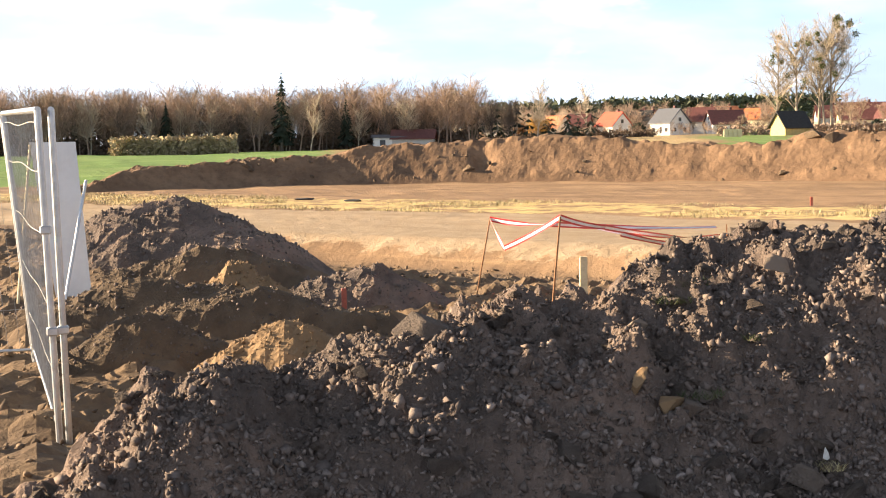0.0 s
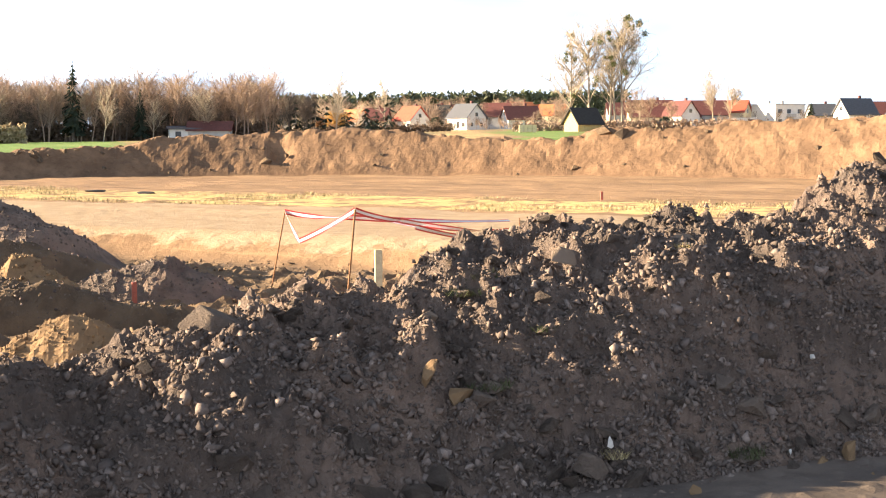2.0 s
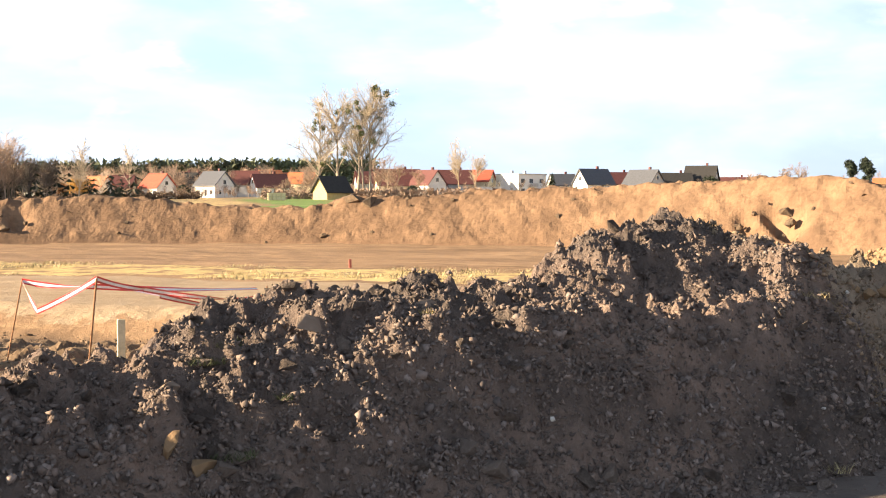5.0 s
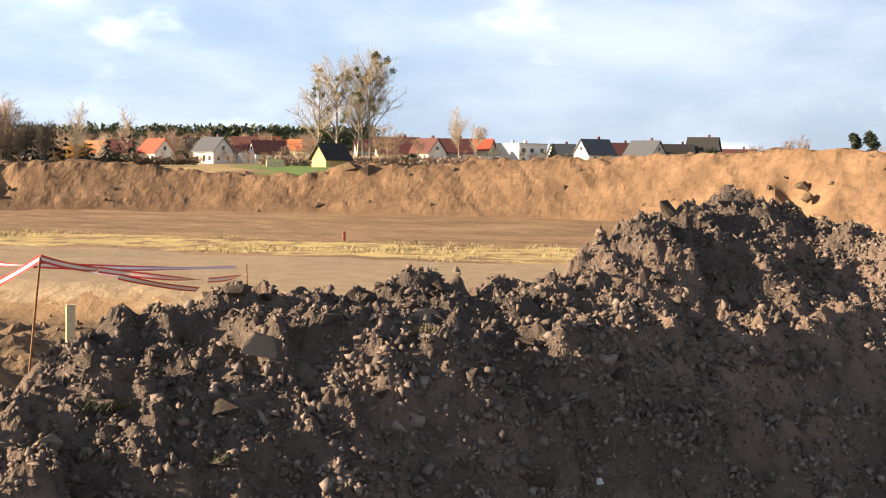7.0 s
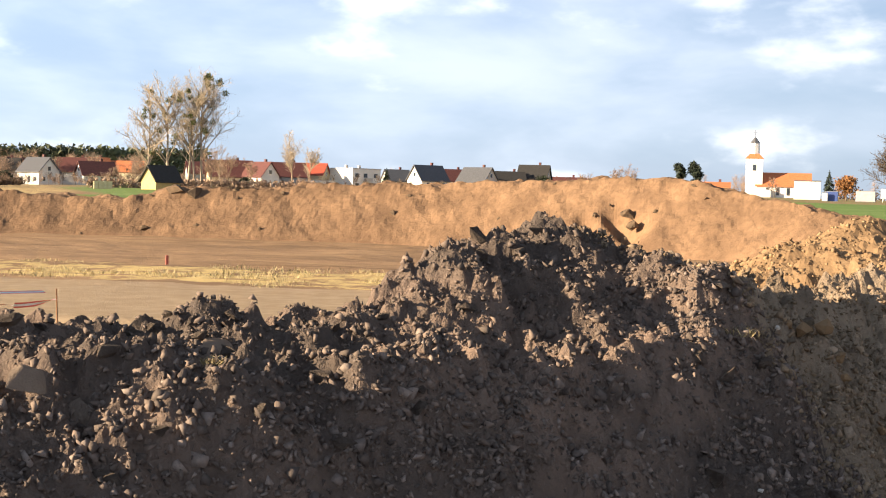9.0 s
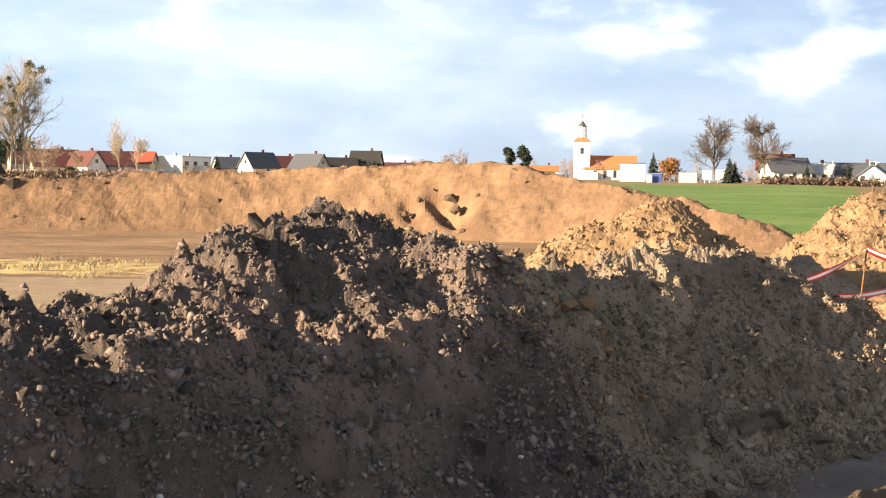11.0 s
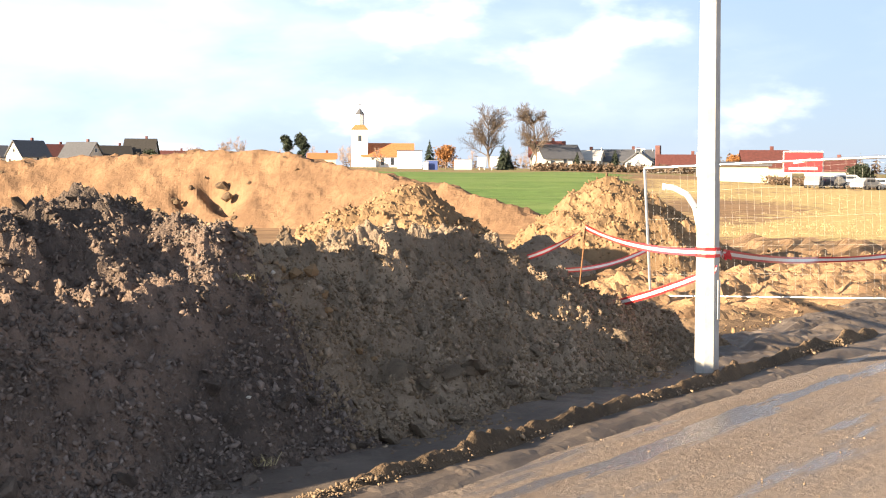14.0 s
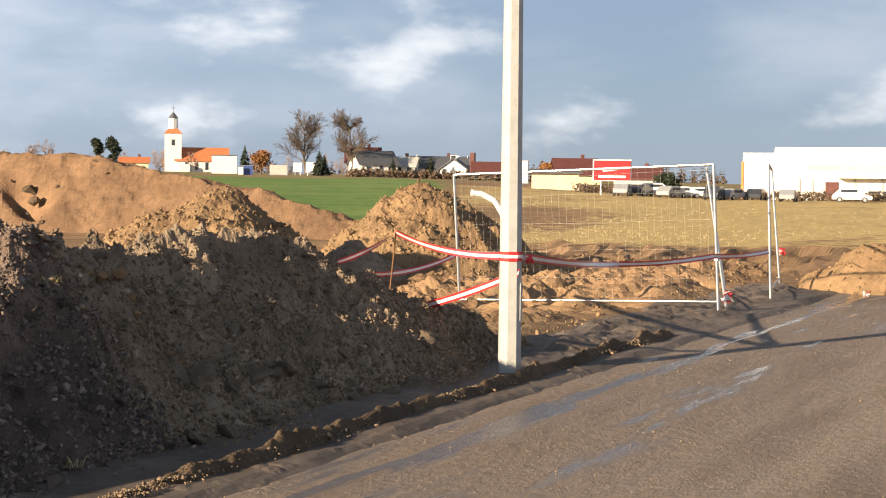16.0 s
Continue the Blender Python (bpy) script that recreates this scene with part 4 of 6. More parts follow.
def scatter_crumbs():
    gen = np.random.default_rng(5)
    for name, lo, hi, n, mat, label in (("soil_crumbs", -3.0, 8.3, 38000, "crumbs_dark", "dark soil crumbs strewn over the topsoil heap"), ("soil_crumbs", 8.0, 14.6, 24000, "crumbs_loam", "brown soil crumbs strewn over the loam heap")):
        x = gen.uniform(lo, hi, n)
        top = 6.0 + np.clip(np.interp(x, CREST_X, CREST_H), 0.05, None) / 0.78
        t = gen.beta(1.0, 1.25, n) * 1.25 - 0.12
        y = 6.0 + t * (top - 6.0)
        size = 0.0128 * (1 - gen.uniform(0, 0.985, n)) ** -0.42 * (1.25 - 0.4 * np.clip(t, 0, 1))
        size = np.clip(size, 0.008, 0.042)
        patch = step(fbm(x, y, 0.7, 3, 71), -0.35, 0.15)
        keep = gen.uniform(0, 1, n) < 0.45 + 0.55 * patch
        x, y, size = x[keep], y[keep], size[keep]
        crumb_field(name, mat, x, y, np.maximum(heap(x, y), 0.0) + size * 0.25, size, 6, label)
    # larger clods rolled down to the lower face
    for lo, hi, n, mat, label in ((-1.0, 8.3, 6500, "clods_grey", "grey-brown clods rolled down the topsoil heap"), (8.2, 14.2, 3600, "clods_brown", "brown clods rolled down the loam heap")):
        x = gen.uniform(lo, hi, n)
        top = 6.0 + np.clip(np.interp(x, CREST_X, CREST_H), 0.05, None) / 0.78
        y = 5.9 + gen.beta(1.0, 1.7, n) * 0.8 * (top - 5.9)
        keep = fbm(x, y, 0.6, 3, 74) > -0.12
        x, y = x[keep], y[keep]
        size = np.clip(0.017 * (1 - gen.uniform(0, 0.985, len(x))) ** -0.38, 0.016, 0.062)
        crumb_field("soil_clods", mat, x, y, np.maximum(heap(x, y), 0.0) + size * 0.15, size, 16, label, 14)
    n = 9000
    x, y = gen.uniform(-4, 13, n), 7.5 + 18 * gen.beta(1, 1.4, n)
    w = 0.8 * x + 0.6 * y
    keep = (w < 20) & (heap(x, y) < land(x, y))
    x, y = x[keep], y[keep]
    size = np.clip(0.018 * (1 - gen.uniform(0, 0.98, len(x))) ** -0.5, 0.015, 0.11)
    crumb_field("soil_crumbs", "crumbs_dug", x, y, land(x, y) + size * 0.1, size, 7, "loam crumbs lying over the diggings")
    n = 5000
    x, y = gen.uniform(12, 32, n), gen.uniform(5.8, 18, n)
    keep = (heap(x, y) < land(x, y) + 0.02)
    x, y = x[keep], y[keep]
    size = np.clip(0.016 * (1 - gen.uniform(0, 0.98, len(x))) ** -0.5, 0.012, 0.08)
    crumb_field("soil_crumbs", "crumbs_sand", x, y, land(x, y) + size * 0.2, size, 8, "sandy crumbs on the ground behind the fence")
    n = 2600
    x = gen.uniform(6.5, 16, n)
    y = 5.36 + gen.normal(0, 0.05, n)
    size = np.clip(0.010 * (1 - gen.uniform(0, 0.97, n)) ** -0.4, 0.008, 0.04)
    crumb_field("soil_crumbs", "crumbs_loam", x, y, 0.035 + 0.05 * np.exp(-((y - 5.36) / 0.08) ** 2) * step(x, 5.5, 8.5), size, 9, "loam crumbs along the scraped mud ridge")
    n = 3800
    x, y = gen.uniform(2.5, 17, n), 5.1 - 4.3 * gen.random(n) ** 1.1
    keep = fbm(x * 0.4, y * 1.4, 0.8, 3, 73) > -0.06
    x, y = x[keep], y[keep]
    size = np.clip(0.0045 * (1 - gen.uniform(0, 0.98, len(x))) ** -0.4, 0.004, 0.016)
    crumb_field("mud_crumbs", "crumbs_loam", x, y, 0.012 * fbm(x * 0.3, y, 0.8, 3, 51) + size * 0.2, size, 10, "small mud crumbs dropped on the roadway")


scatter_crumbs()


mound(5.3, 22.0, 2.3, 1.7, 0.98, -8, "topsoil", "dark topsoil mound beyond the mesh fence", 101)
mound(12.6, 19.0, 1.6, 0.8, 0.42, -5, "topsoil", "dark low ridge of dug earth", 111)
mound(7.6, 17.5, 0.8, 0.4, 0.38, 15, "sand", "small sandy spoil mound", 121)
mound(9.2, 11.0, 0.7, 0.42, 0.46, -12, "sand", "pale sandy spoil mound near the red peg", 131, 0.22, 0.035)
mound(4.4, 14.5, 1.9, 0.5, 0.34, -4, "dug_earth", "low loam ridge left by digging", 141, 0.3)
mound(3.4, 12.0, 0.9, 0.45, 0.42, 4, "dug_earth", "low loam lump beside the fence", 151, 0.25, 0.04)
mound(8.0, 14.0, 1.5, 0.42, 0.36, -3, "dug_earth", "torn low ridge of brown earth among the diggings", 221, 0.26, 0.045)
mound(6.2, 19.5, 1.9, 0.5, 0.40, 4, "dug_earth", "torn ridge of brown earth before a dark mound", 231, 0.28)
mound(13.2, 14.2, 1.1, 0.40, 0.30, -10, "dug_earth", "crumbled brown ridge near the red peg", 241, 0.24, 0.045)
mound(15.5, 15.5, 1.7, 0.6, 0.30, 8, "dug_earth", "low ridge of crumbled loam", 161, 0.3)
mound(26.0, 17.0, 1.7, 0.8, 0.62, -25, "topsoil", "dark spoil ridge behind the heap", 171, 0.3)
mound(55.0, 24.0, 3.4, 2.6, 1.42, 20, "sand", "tall sandy spoil mound behind the heap", 181, 0.55)
mound(63.0, 29.0, 2.9, 2.6, 1.82, -30, "sand", "conical sandy mound beside the fence panel", 191, 0.6)
mound(60.0, 26.0, 1.3, 0.9, 0.75, -50, "loam", "small brown mound between two larger ones", 201, 0.4)
mound(80.2, 27.0, 1.7, 1.1, 0.85, 70, "sand", "sandy mound by the road edge", 211, 0.4)



def mud_ridge():
    """The ridge of mud that a blade left along the road edge."""
    xs, ys = np.arange(1.5, 17, 0.03), np.arange(5.12, 5.66, 0.02)
    gx, gy = np.meshgrid(xs, ys, indexing="ij")
    mid = 5.36 + 0.06 * fbm(gx, gx * 0, 0.9, 2, 91)
    z = (0.125 + 0.08 * fbm(gx, gx * 0 + 5, 0.5, 4, 92, 0.6)) * np.exp(-((gy - mid) / 0.075) ** 2) * step(gx, 5.5, 8.5) + 0.03 * lumps(gx, gy, 0.12, 93, 0.7) * step(gx, 4.5, 7.5) * np.exp(-((gy - mid) / 0.12) ** 2) - 0.012
    tagged(sheet("mud_ridge", xs, ys, z, M["dug_earth"]), "scraped mud ridge along the road edge", "mud ridge", kind="stuff")


mud_ridge()


def big_clods():
    """Clods that can be told apart on the heap, each one a part of it."""
    rng = random.Random(12)
    dark, loam = clod_meshes(10, 13, "clod", 0.65), clod_meshes(8, 14, "loam", 0.65)
    for k in range(290):
        right = k % 10 < 3
        x = rng.uniform(8.3, 14.0) if right else rng.uniform(-0.5, 8.1)
        top = 6.0 + max(0.1, float(np.interp(x, CREST_X, CREST_H))) / 0.78
        t = min(rng.random(), rng.random() * 1.1) if rng.random() < 0.75 else rng.uniform(0.85, 1.05)
        y = 5.95 + t * (top - 5.95)
        s = (0.036 if right else 0.03) + 0.045 * rng.random() ** 2 + (0.075 if t < 0.25 else 0.0) * rng.random() ** 2
        ob = new("clod", (loam if right else dark)[rng.randrange(8)])
        ob.parent = HEAPS[1 if right else 0]
        ob.matrix_basis = pose(x, y, max(0.0, float(heap(x, y))) + s * 0.25, rng.uniform(-40, 40), rng.uniform(-40, 40), rng.uniform(0, 360)) @ Matrix.Diagonal((s * 1.4, s * 1.15, s * 0.95, 1))


def slab(x, y, size, tilt, turn, mat, label, seed, flat=0.25, name="clay_slab", lift=0.03):
    rng = random.Random(seed)
    bm = hull_clod(rng, flat, 13)
    bmesh.ops.scale(bm, vec=size, verts=bm.verts)
    bmesh.ops.bevel(bm, geom=list(bm.edges), offset=min(size) * 0.03, segments=1, affect="EDGES")
    ob = part(name, bm, M[mat])
    ob.matrix_basis = pose(x, y, max(0.0, float(heap(x, y))) + lift, tilt, 0, turn)
    tagged(ob, label, name.replace("_", " "))


slab(4.91, 7.40, (0.17, 0.12, 0.12), 35, 20, "clay", "flat pale clay slab stuck in the heap", 21)
slab(3.98, 7.16, (0.13, 0.11, 0.11), 50, 10, "clay", "flat rounded clay slab below the crest", 22)
slab(4.12, 7.08, (0.11, 0.09, 0.10), 45, -15, "clod", "dark clay slab leaning on another", 23)
slab(1.85, 6.95, (0.24, 0.17, 0.40), 48, -6, "clod", "large smooth block of cut topsoil", 24, 0.45, "soil_block", 0.05)
slab(8.16, 7.12, (0.17, 0.12, 0.13), 20, 40, "clay", "flat clay slab on the heap", 25)
slab(7.95, 7.10, (0.12, 0.10, 0.12), 25, 10, "clod", "thick dark clay slab", 26)
slab(5.42, 6.28, (0.16, 0.13, 0.15), 15, 30, "clod", "large blunt rock at the foot of the heap", 27, 0.7, "rock", 0.03)
slab(4.62, 6.25, (0.13, 0.10, 0.12), 10, 0, "clod", "brown rock at the foot of the heap", 28, 0.7, "rock", 0.03)
slab(4.55, 6.45, (0.12, 0.10, 0.12), 20, 60, "clod", "brown rock resting on loose soil", 29, 0.7, "rock", 0.03)
slab(3.52, 6.12, (0.14, 0.12, 0.14), 5, 10, "clod", "dark cracked clod at the foot of the heap", 30, 0.7, "rock", 0.02)
slab(3.02, 7.02, (0.13, 0.10, 0.16), 40, 70, "clay", "grey angular rock in the topsoil", 31, 0.8, "rock", 0.02)
slab(2.98, 6.47, (0.10, 0.08, 0.10), 30, 30, "sand", "orange-brown clod catching the sun", 32, 0.8, "rock", 0.04)
slab(2.83, 6.52, (0.06, 0.06, 0.10), 30, 80, "sand", "orange-brown clod standing on edge", 33, 1.1, "rock", 0.06)
slab(3.10, 6.45, (0.10, 0.09, 0.11), 30, 10, "clod", "brown clod beside a sunlit one", 34, 0.8, "rock", 0.04)
slab(4.90, 6.02, (0.11, 0.06, 0.09), 0, 25, "sand", "orange clod at the verge", 35, 0.6, "rock", 0.03)
slab(5.08, 6.02, (0.08, 0.05, 0.12), 0, 70, "sand", "tall orange clod at the verge", 36, 1.0, "rock", 0.05)
slab(5.40, 5.86, (0.11, 0.07, 0.07), 0, 15, "sand", "rounded sandy clod lying on the verge", 37, 0.6, "rock", 0.03)
slab(5.0, 5.75, (0.06, 0.05, 0.05), 0, 50, "sand", "small sandy clod lying on the verge", 38, 0.6, "rock", 0.02)
slab(5.55, 5.68, (0.05, 0.04, 0.05), 0, 80, "sand", "small sandy clod by the mud ridge", 39, 0.6, "rock", 0.02)
slab(3.95, 5.80, (0.06, 0.05, 0.08), 0, 20, "sand", "brown clod on the verge", 40, 0.8, "rock", 0.03)
slab(6.9, 5.95, (0.11, 0.09, 0.09), 0, 10, "clod", "brown clod at the foot of the heap", 41, 0.7, "rock", 0.03)
slab(7.6, 5.95, (0.09, 0.07, 0.08), 0, 60, "clod", "broken brown clod at the foot of the heap", 42, 0.7, "rock", 0.03)
slab(1.72, 8.9, (0.22, 0.14, 0.18), 10, 10, "loam", "brown cut clod among the diggings", 43, 0.7, "rock", 0.1)
# sand-coloured clods added to make up the sunlit patch on the loam face
for k, (x, y, r, lift) in enumerate(((8.50, 6.92, 0.10, 0.06), (8.58, 6.84, 0.11, 0.08), (8.66, 6.78, 0.09, 0.07), (8.60, 6.70, 0.07, 0.06), (8.44, 6.98, 0.07, 0.05), (8.86, 6.62, 0.06, 0.05), (8.95, 6.56, 0.05, 0.04))):
    slab(x, y, (r * 0.7, r * 0.6, r * 0.6), 20, k * 50, "sand", "sandy clod catching the sun on the loam heap", 80 + k, 0.9, "sandy_clod", lift)
for k, (x, y) in enumerate(((2.02, 6.05), (2.9, 6.02), (5.2, 6.5), (9.2, 6.6), (8.3, 6.95), (7.3, 6.3), (4.75, 6.1))):
    slab(x, y, (0.028, 0.022, 0.024), 0, k * 40, "stone_white", "small white stone in the soil", 50 + k, 0.8, "stone", 0.03)
big_clods()


def bank_clods():
    """Darker lumps of topsoil stuck in the face and on the crest of the bank."""
    rng = random.Random(91)
    shapes = clod_meshes(6, 92, "dug_earth", 0.8, 16)
    spots = [(47.75, 1.6, 0.3), (47.95, 1.2, 0.26), (46.55, 1.5, 0.18), (48.2, 0.45, 0.2), (17.0, 0.7, 0.34), (46.0, 1.0, 0.18), (30.6, 2.0, 0.5), (31.3, 1.9, 0.42), (8.2, 1.1, 0.42), (7.4, 1.1, 0.3)]
    for k in range(46):
        b = rng.uniform(6, 51)
        spots.append((b, float(np.interp(b, BANK_BEARING, BANK_TOP)) * (1 - 0.9 * rng.random() ** 2), rng.uniform(0.08, 0.2)))
    for b, z, r in spots:
        d = float(np.interp(b, BANK_BEARING, BANK_FOOT)) + z * 1.35
        c = spot(b, d)
        ob = new("clod", shapes[rng.randrange(6)])
        ob.parent = BANK
        ob.matrix_basis = pose(c.x, c.y, z - 0.16, rng.uniform(-30, 30), rng.uniform(-30, 30), rng.uniform(0, 360)) @ Matrix.Diagonal((r * 1.3, r, r, 1))


bank_clods()


# ---- tufts ----
def blades(rng, n, radius, height, width, droop=0.5, origin=(0, 0, 0)):
    pts, faces = [], []
    ox, oy, oz = origin
    for _ in range(n):
        a, r = rng.uniform(0, 6.283), radius * rng.random() ** 0.5
        p = Vector((ox + r * math.cos(a), oy + r * math.sin(a), oz))
        lean = rng.uniform(0, 6.283)
        h = height * rng.uniform(0.5, 1)
        tip = p + Vector((math.cos(lean) * h * droop, math.sin(lean) * h * droop, h))
        side = Vector((-math.sin(lean), math.cos(lean), 0)) * width
        mid = p.lerp(tip, 0.55) + Vector((0, 0, h * 0.12))
        k = len(pts)
        pts += [p - side, p + side, mid + side * 0.7, mid - side * 0.7, tip]
        faces += [(k, k + 1, k + 2, k + 3), (k + 3, k + 2, k + 4)]
    return pts, faces


def tuft(x, y, n, radius, height, mat, label, seed, lift=0.0, root_ball=0.0):
    rng = random.Random(seed)
    root = thing("grass_tuft", (x, y, max(0, float(heap(x, y))) + lift), 0, label, "grass tuft", "grass tufts")
    part("leaves", blades(rng, n, radius, height * 0.6, 0.0026, 1.3), M[mat], root)
    bm = hull_clod(rng, 0.7, 13)
    bmesh.ops.scale(bm, vec=(radius * 1.1, radius, max(0.03, root_ball)), verts=bm.verts)
    part("root_ball", bm, M["clod"], root, "dark matted root ball")


tuft(4.47, 6.10, 160, 0.10, 0.10, "grass", "green grass tuft in a sod at the heap's foot", 61, 0.02, 0.06)
tuft(3.42, 7.30, 260, 0.17, 0.10, "grass", "green grass sod hanging on the crest", 62, -0.02, 0.08)
tuft(3.30, 7.12, 180, 0.12, 0.08, "grass", "green grass sod sliding down the heap", 63, 0.0, 0.06)
tuft(3.18, 6.55, 160, 0.12, 0.08, "grass", "grass sod turned over in the soil", 64, 0.02, 0.06)
tuft(3.60, 6.75, 70, 0.07, 0.07, "grass", "small grass sod in the soil", 65, 0.0, 0.04)
tuft(3.72, 6.20, 130, 0.07, 0.09, "straw", "dry yellow grass tuft at the heap's foot", 66, 0.03, 0.07)
tuft(4.69, 7.06, 90, 0.05, 0.06, "straw", "dry straw root clump lit by the sun", 67, 0.02, 0.05)
tuft(7.9, 6.9, 60, 0.10, 0.10, "straw", "thin dry grass roots in the heap", 68)
tuft(7.2, 6.1, 60, 0.08, 0.12, "straw", "thin dry grass stalks at the heap's foot", 69)
slab(3.70, 6.20, (0.022, 0.02, 0.04), 0, 0, "stone_white", "small white stone standing on a dry tuft", 70, 1.0, "stone", 0.13)


def strip_grass():
    rng = random.Random(77)
    for name, mat, n, where, label in (
        ("dry_grass", "straw", 5200, "strip", "dry yellow grass along the sandy track"),
        ("green_weeds", "grass", 620, "strip", "low green weeds along the sandy track"),
        ("dry_grass", "straw", 2200, "field", "dry yellow grass on the fallow field"),
    ):
        pts, faces = [], []
        for _ in range(n):
            if where == "strip":
                w, u = rng.uniform(28.6, 35.5), rng.uniform(-44, 6)
                p = Vector((0.8 * w + 0.6 * u, 0.6 * w - 0.8 * u, 0))
                if fbm(np.array([p.x]), np.array([p.y]), 3.0, 2, 43)[0] < -0.08 + 0.2 * (mat == "grass"):
                    continue
                h = rng.uniform(0.04, 0.13)
            else:
                p = spot(rng.uniform(64.5, 90), 46 + 110 * rng.random() ** 1.4)
                if fbm(np.array([p.x * 0.35]), np.array([p.y]), 9, 3, 41)[0] < -0.05:
                    continue
                h = rng.uniform(0.05, 0.13)
            z = land_z(p.x, p.y) if where == "field" and p.length > 140 else 0.0 + (max(0, (p.length - 62) / 140)) * float(np.interp(math.degrees(math.atan2(p.x, p.y)), RISE_BEARING, RISE_MID))
            a, b = blades(rng, 7, h * 1.8, h, h * 0.07, 0.8, (p.x, p.y, z - 0.01))
            k = len(pts)
            pts += a
            faces += [tuple(i + k for i in f) for f in b]
        tagged(part(name, (pts, faces), M[mat]), label, "grass", kind="stuff")


strip_grass()
# ---- the village ----
def window(root, x, z, w, h, face, half):
    """A window set into a wall: frame, pane and sill. face: 0 front, 1 right, 3 left."""
    m = pose(0, 0, 0, 0, 0, {0: 0, 1: 90, 3: -90}[face])
    frame_ob = part("window", box(bmesh.new(), (w, 0.12, h), (x, -half - 0.02, z), 0, m), M["white"], root)
    part("pane", box(bmesh.new(), (w * 0.82, 0.06, h * 0.86), (x, -half - 0.07, z), 0, m), M["dark_glass"], frame_ob)


def gable_roof(w, dep, wall, rise, over, thick=0.25):
    """A pitched roof with its ridge along x, as a solid with eaves."""
    hw, hd = w / 2 + over, dep / 2 + over
    drop = rise * over / (dep / 2)
    z0, z1 = wall - drop, wall + rise
    pts, faces = [], []
    for x in (-hw, hw):
        pts += [Vector((x, -hd, z0)), Vector((x, 0, z1)), Vector((x, hd, z0)), Vector((x, hd, z0 + thick)), Vector((x, 0, z1 + thick * 1.3)), Vector((x, -hd, z0 + thick))]
    for i in range(6):
        j = (i + 1) % 6
        faces.append((i, j, 6 + j, 6 + i))
    faces += [(0, 5, 4, 1), (1, 4, 3, 2), (6, 7, 10, 11), (7, 8, 9, 10)]
    return pts, faces


def house(bearing, d, w, dep, wall, rise, turn, wall_mat, roof_mat, label, windows=(), chimney=True, sink=0.0, up=0.0, name="house"):
    """A house with its long side across; turn 0 faces the walk."""
    c = spot(bearing, d)
    root = thing(name, (c.x, c.y, land_z(c.x, c.y) - sink + up), -bearing + turn, label, "house")
    bm = bmesh.new()
    hw, hd = w / 2, dep / 2
    v = [bm.verts.new(p) for p in ((-hw, -hd, -1), (hw, -hd, -1), (hw, hd, -1), (-hw, hd, -1), (-hw, -hd, wall), (hw, -hd, wall), (hw, hd, wall), (-hw, hd, wall), (-hw, 0, wall + rise), (hw, 0, wall + rise))]
    for f in ((0, 1, 5, 4), (2, 3, 7, 6), (1, 2, 6, 9, 5), (3, 0, 4, 8, 7), (3, 2, 1, 0)):
        bm.faces.new([v[i] for i in f])
    part("wall", bm, M[wall_mat], root)
    roof = part("roof", gable_roof(w, dep, wall, rise, 0.5), M[roof_mat], root)
    if chimney:
        part("chimney", box(bmesh.new(), (0.7, 0.7, 1.6), (w * 0.18, 0.6, wall + rise + 0.3), 0.04), M["maroon_tile"], roof)
    for face, x, z, ww, hh in windows:
        window(root, x, z, ww, hh, face, hd if face == 0 else hw)
    return root


FRONT = ((0, -2.5, 1.6, 1.3, 1.4), (0, 0.5, 1.5, 1.0, 2.2), (0, 2.8, 1.6, 1.3, 1.4), (1, 0, 4.6, 1.3, 1.3), (1, -2, 1.6, 1.2, 1.3), (1, 2, 1.6, 1.2, 1.3), (3, 0, 4.6, 1.3, 1.3), (3, -2, 1.6, 1.2, 1.3))
house(22.9, 440, 7.5, 8.0, 3.4, 3.8, -48, "white", "red_tile", "white house with a bright red tiled roof", FRONT)
house(21.4, 455, 9, 9, 3.6, 3.6, -10, "cream", "maroon_tile", "cream house with a maroon roof among bare trees", FRONT)
house(25.1, 430, 8.5, 8.0, 3.8, 3.8, -46, "white", "slate", "white house with a grey roof and dark windows", FRONT)
house(27.25, 430, 10, 8, 3.0, 3.6, 18, "white", "maroon_tile", "white house with a wide maroon roof", FRONT)
house(26.5, 470, 11, 8, 4.4, 4.0, -10, "grey_wall", "maroon_tile", "grey house with a maroon roof behind another", ())
house(27.3, 480, 7, 8, 5.6, 3.2, 20, "cream", "orange_tile", "house with an orange-red roof behind others", ())
house(28.4, 480, 12, 9, 4.6, 3.2, -20, "cream", "orange_tile", "far cream house with an orange roof", ())
house(29.75, 300, 6.4, 4.6, 1.9, 2.7, 40, "yellow_wall", "black_roof", "small yellow timber barn with a black roof", (), False, name="barn")
house(32.4, 440, 13, 9, 3.2, 4.6, 8, "cream", "maroon_tile", "long house with a maroon roof", FRONT)
house(33.6, 435, 9.0, 7.0, 3.4, 4.0, -50, "white", "maroon_tile", "white gabled house with a maroon roof", FRONT)
house(34.7, 450, 10, 9, 3.6, 4.0, 10, "grey_wall", "maroon_tile", "grey house with a dark maroon roof", FRONT)
house(35.4, 460, 13, 10, 4.4, 3.4, -15, "cream", "red_tile", "cream house with a bright red roof", FRONT)
house(40.25, 430, 9.5, 8.0, 3.0, 4.2, 34, "white", "slate", "white house with a steep dark roof and dormer", FRONT)
house(42.25, 430, 9.5, 8.5, 2.6, 4.2, -34, "grey_wall", "slate", "grey-roofed house with a pale gable", FRONT)
house(43.5, 440, 9, 8, 2.2, 3.6, 10, "white", "black_roof", "white house with a low dark roof", ())
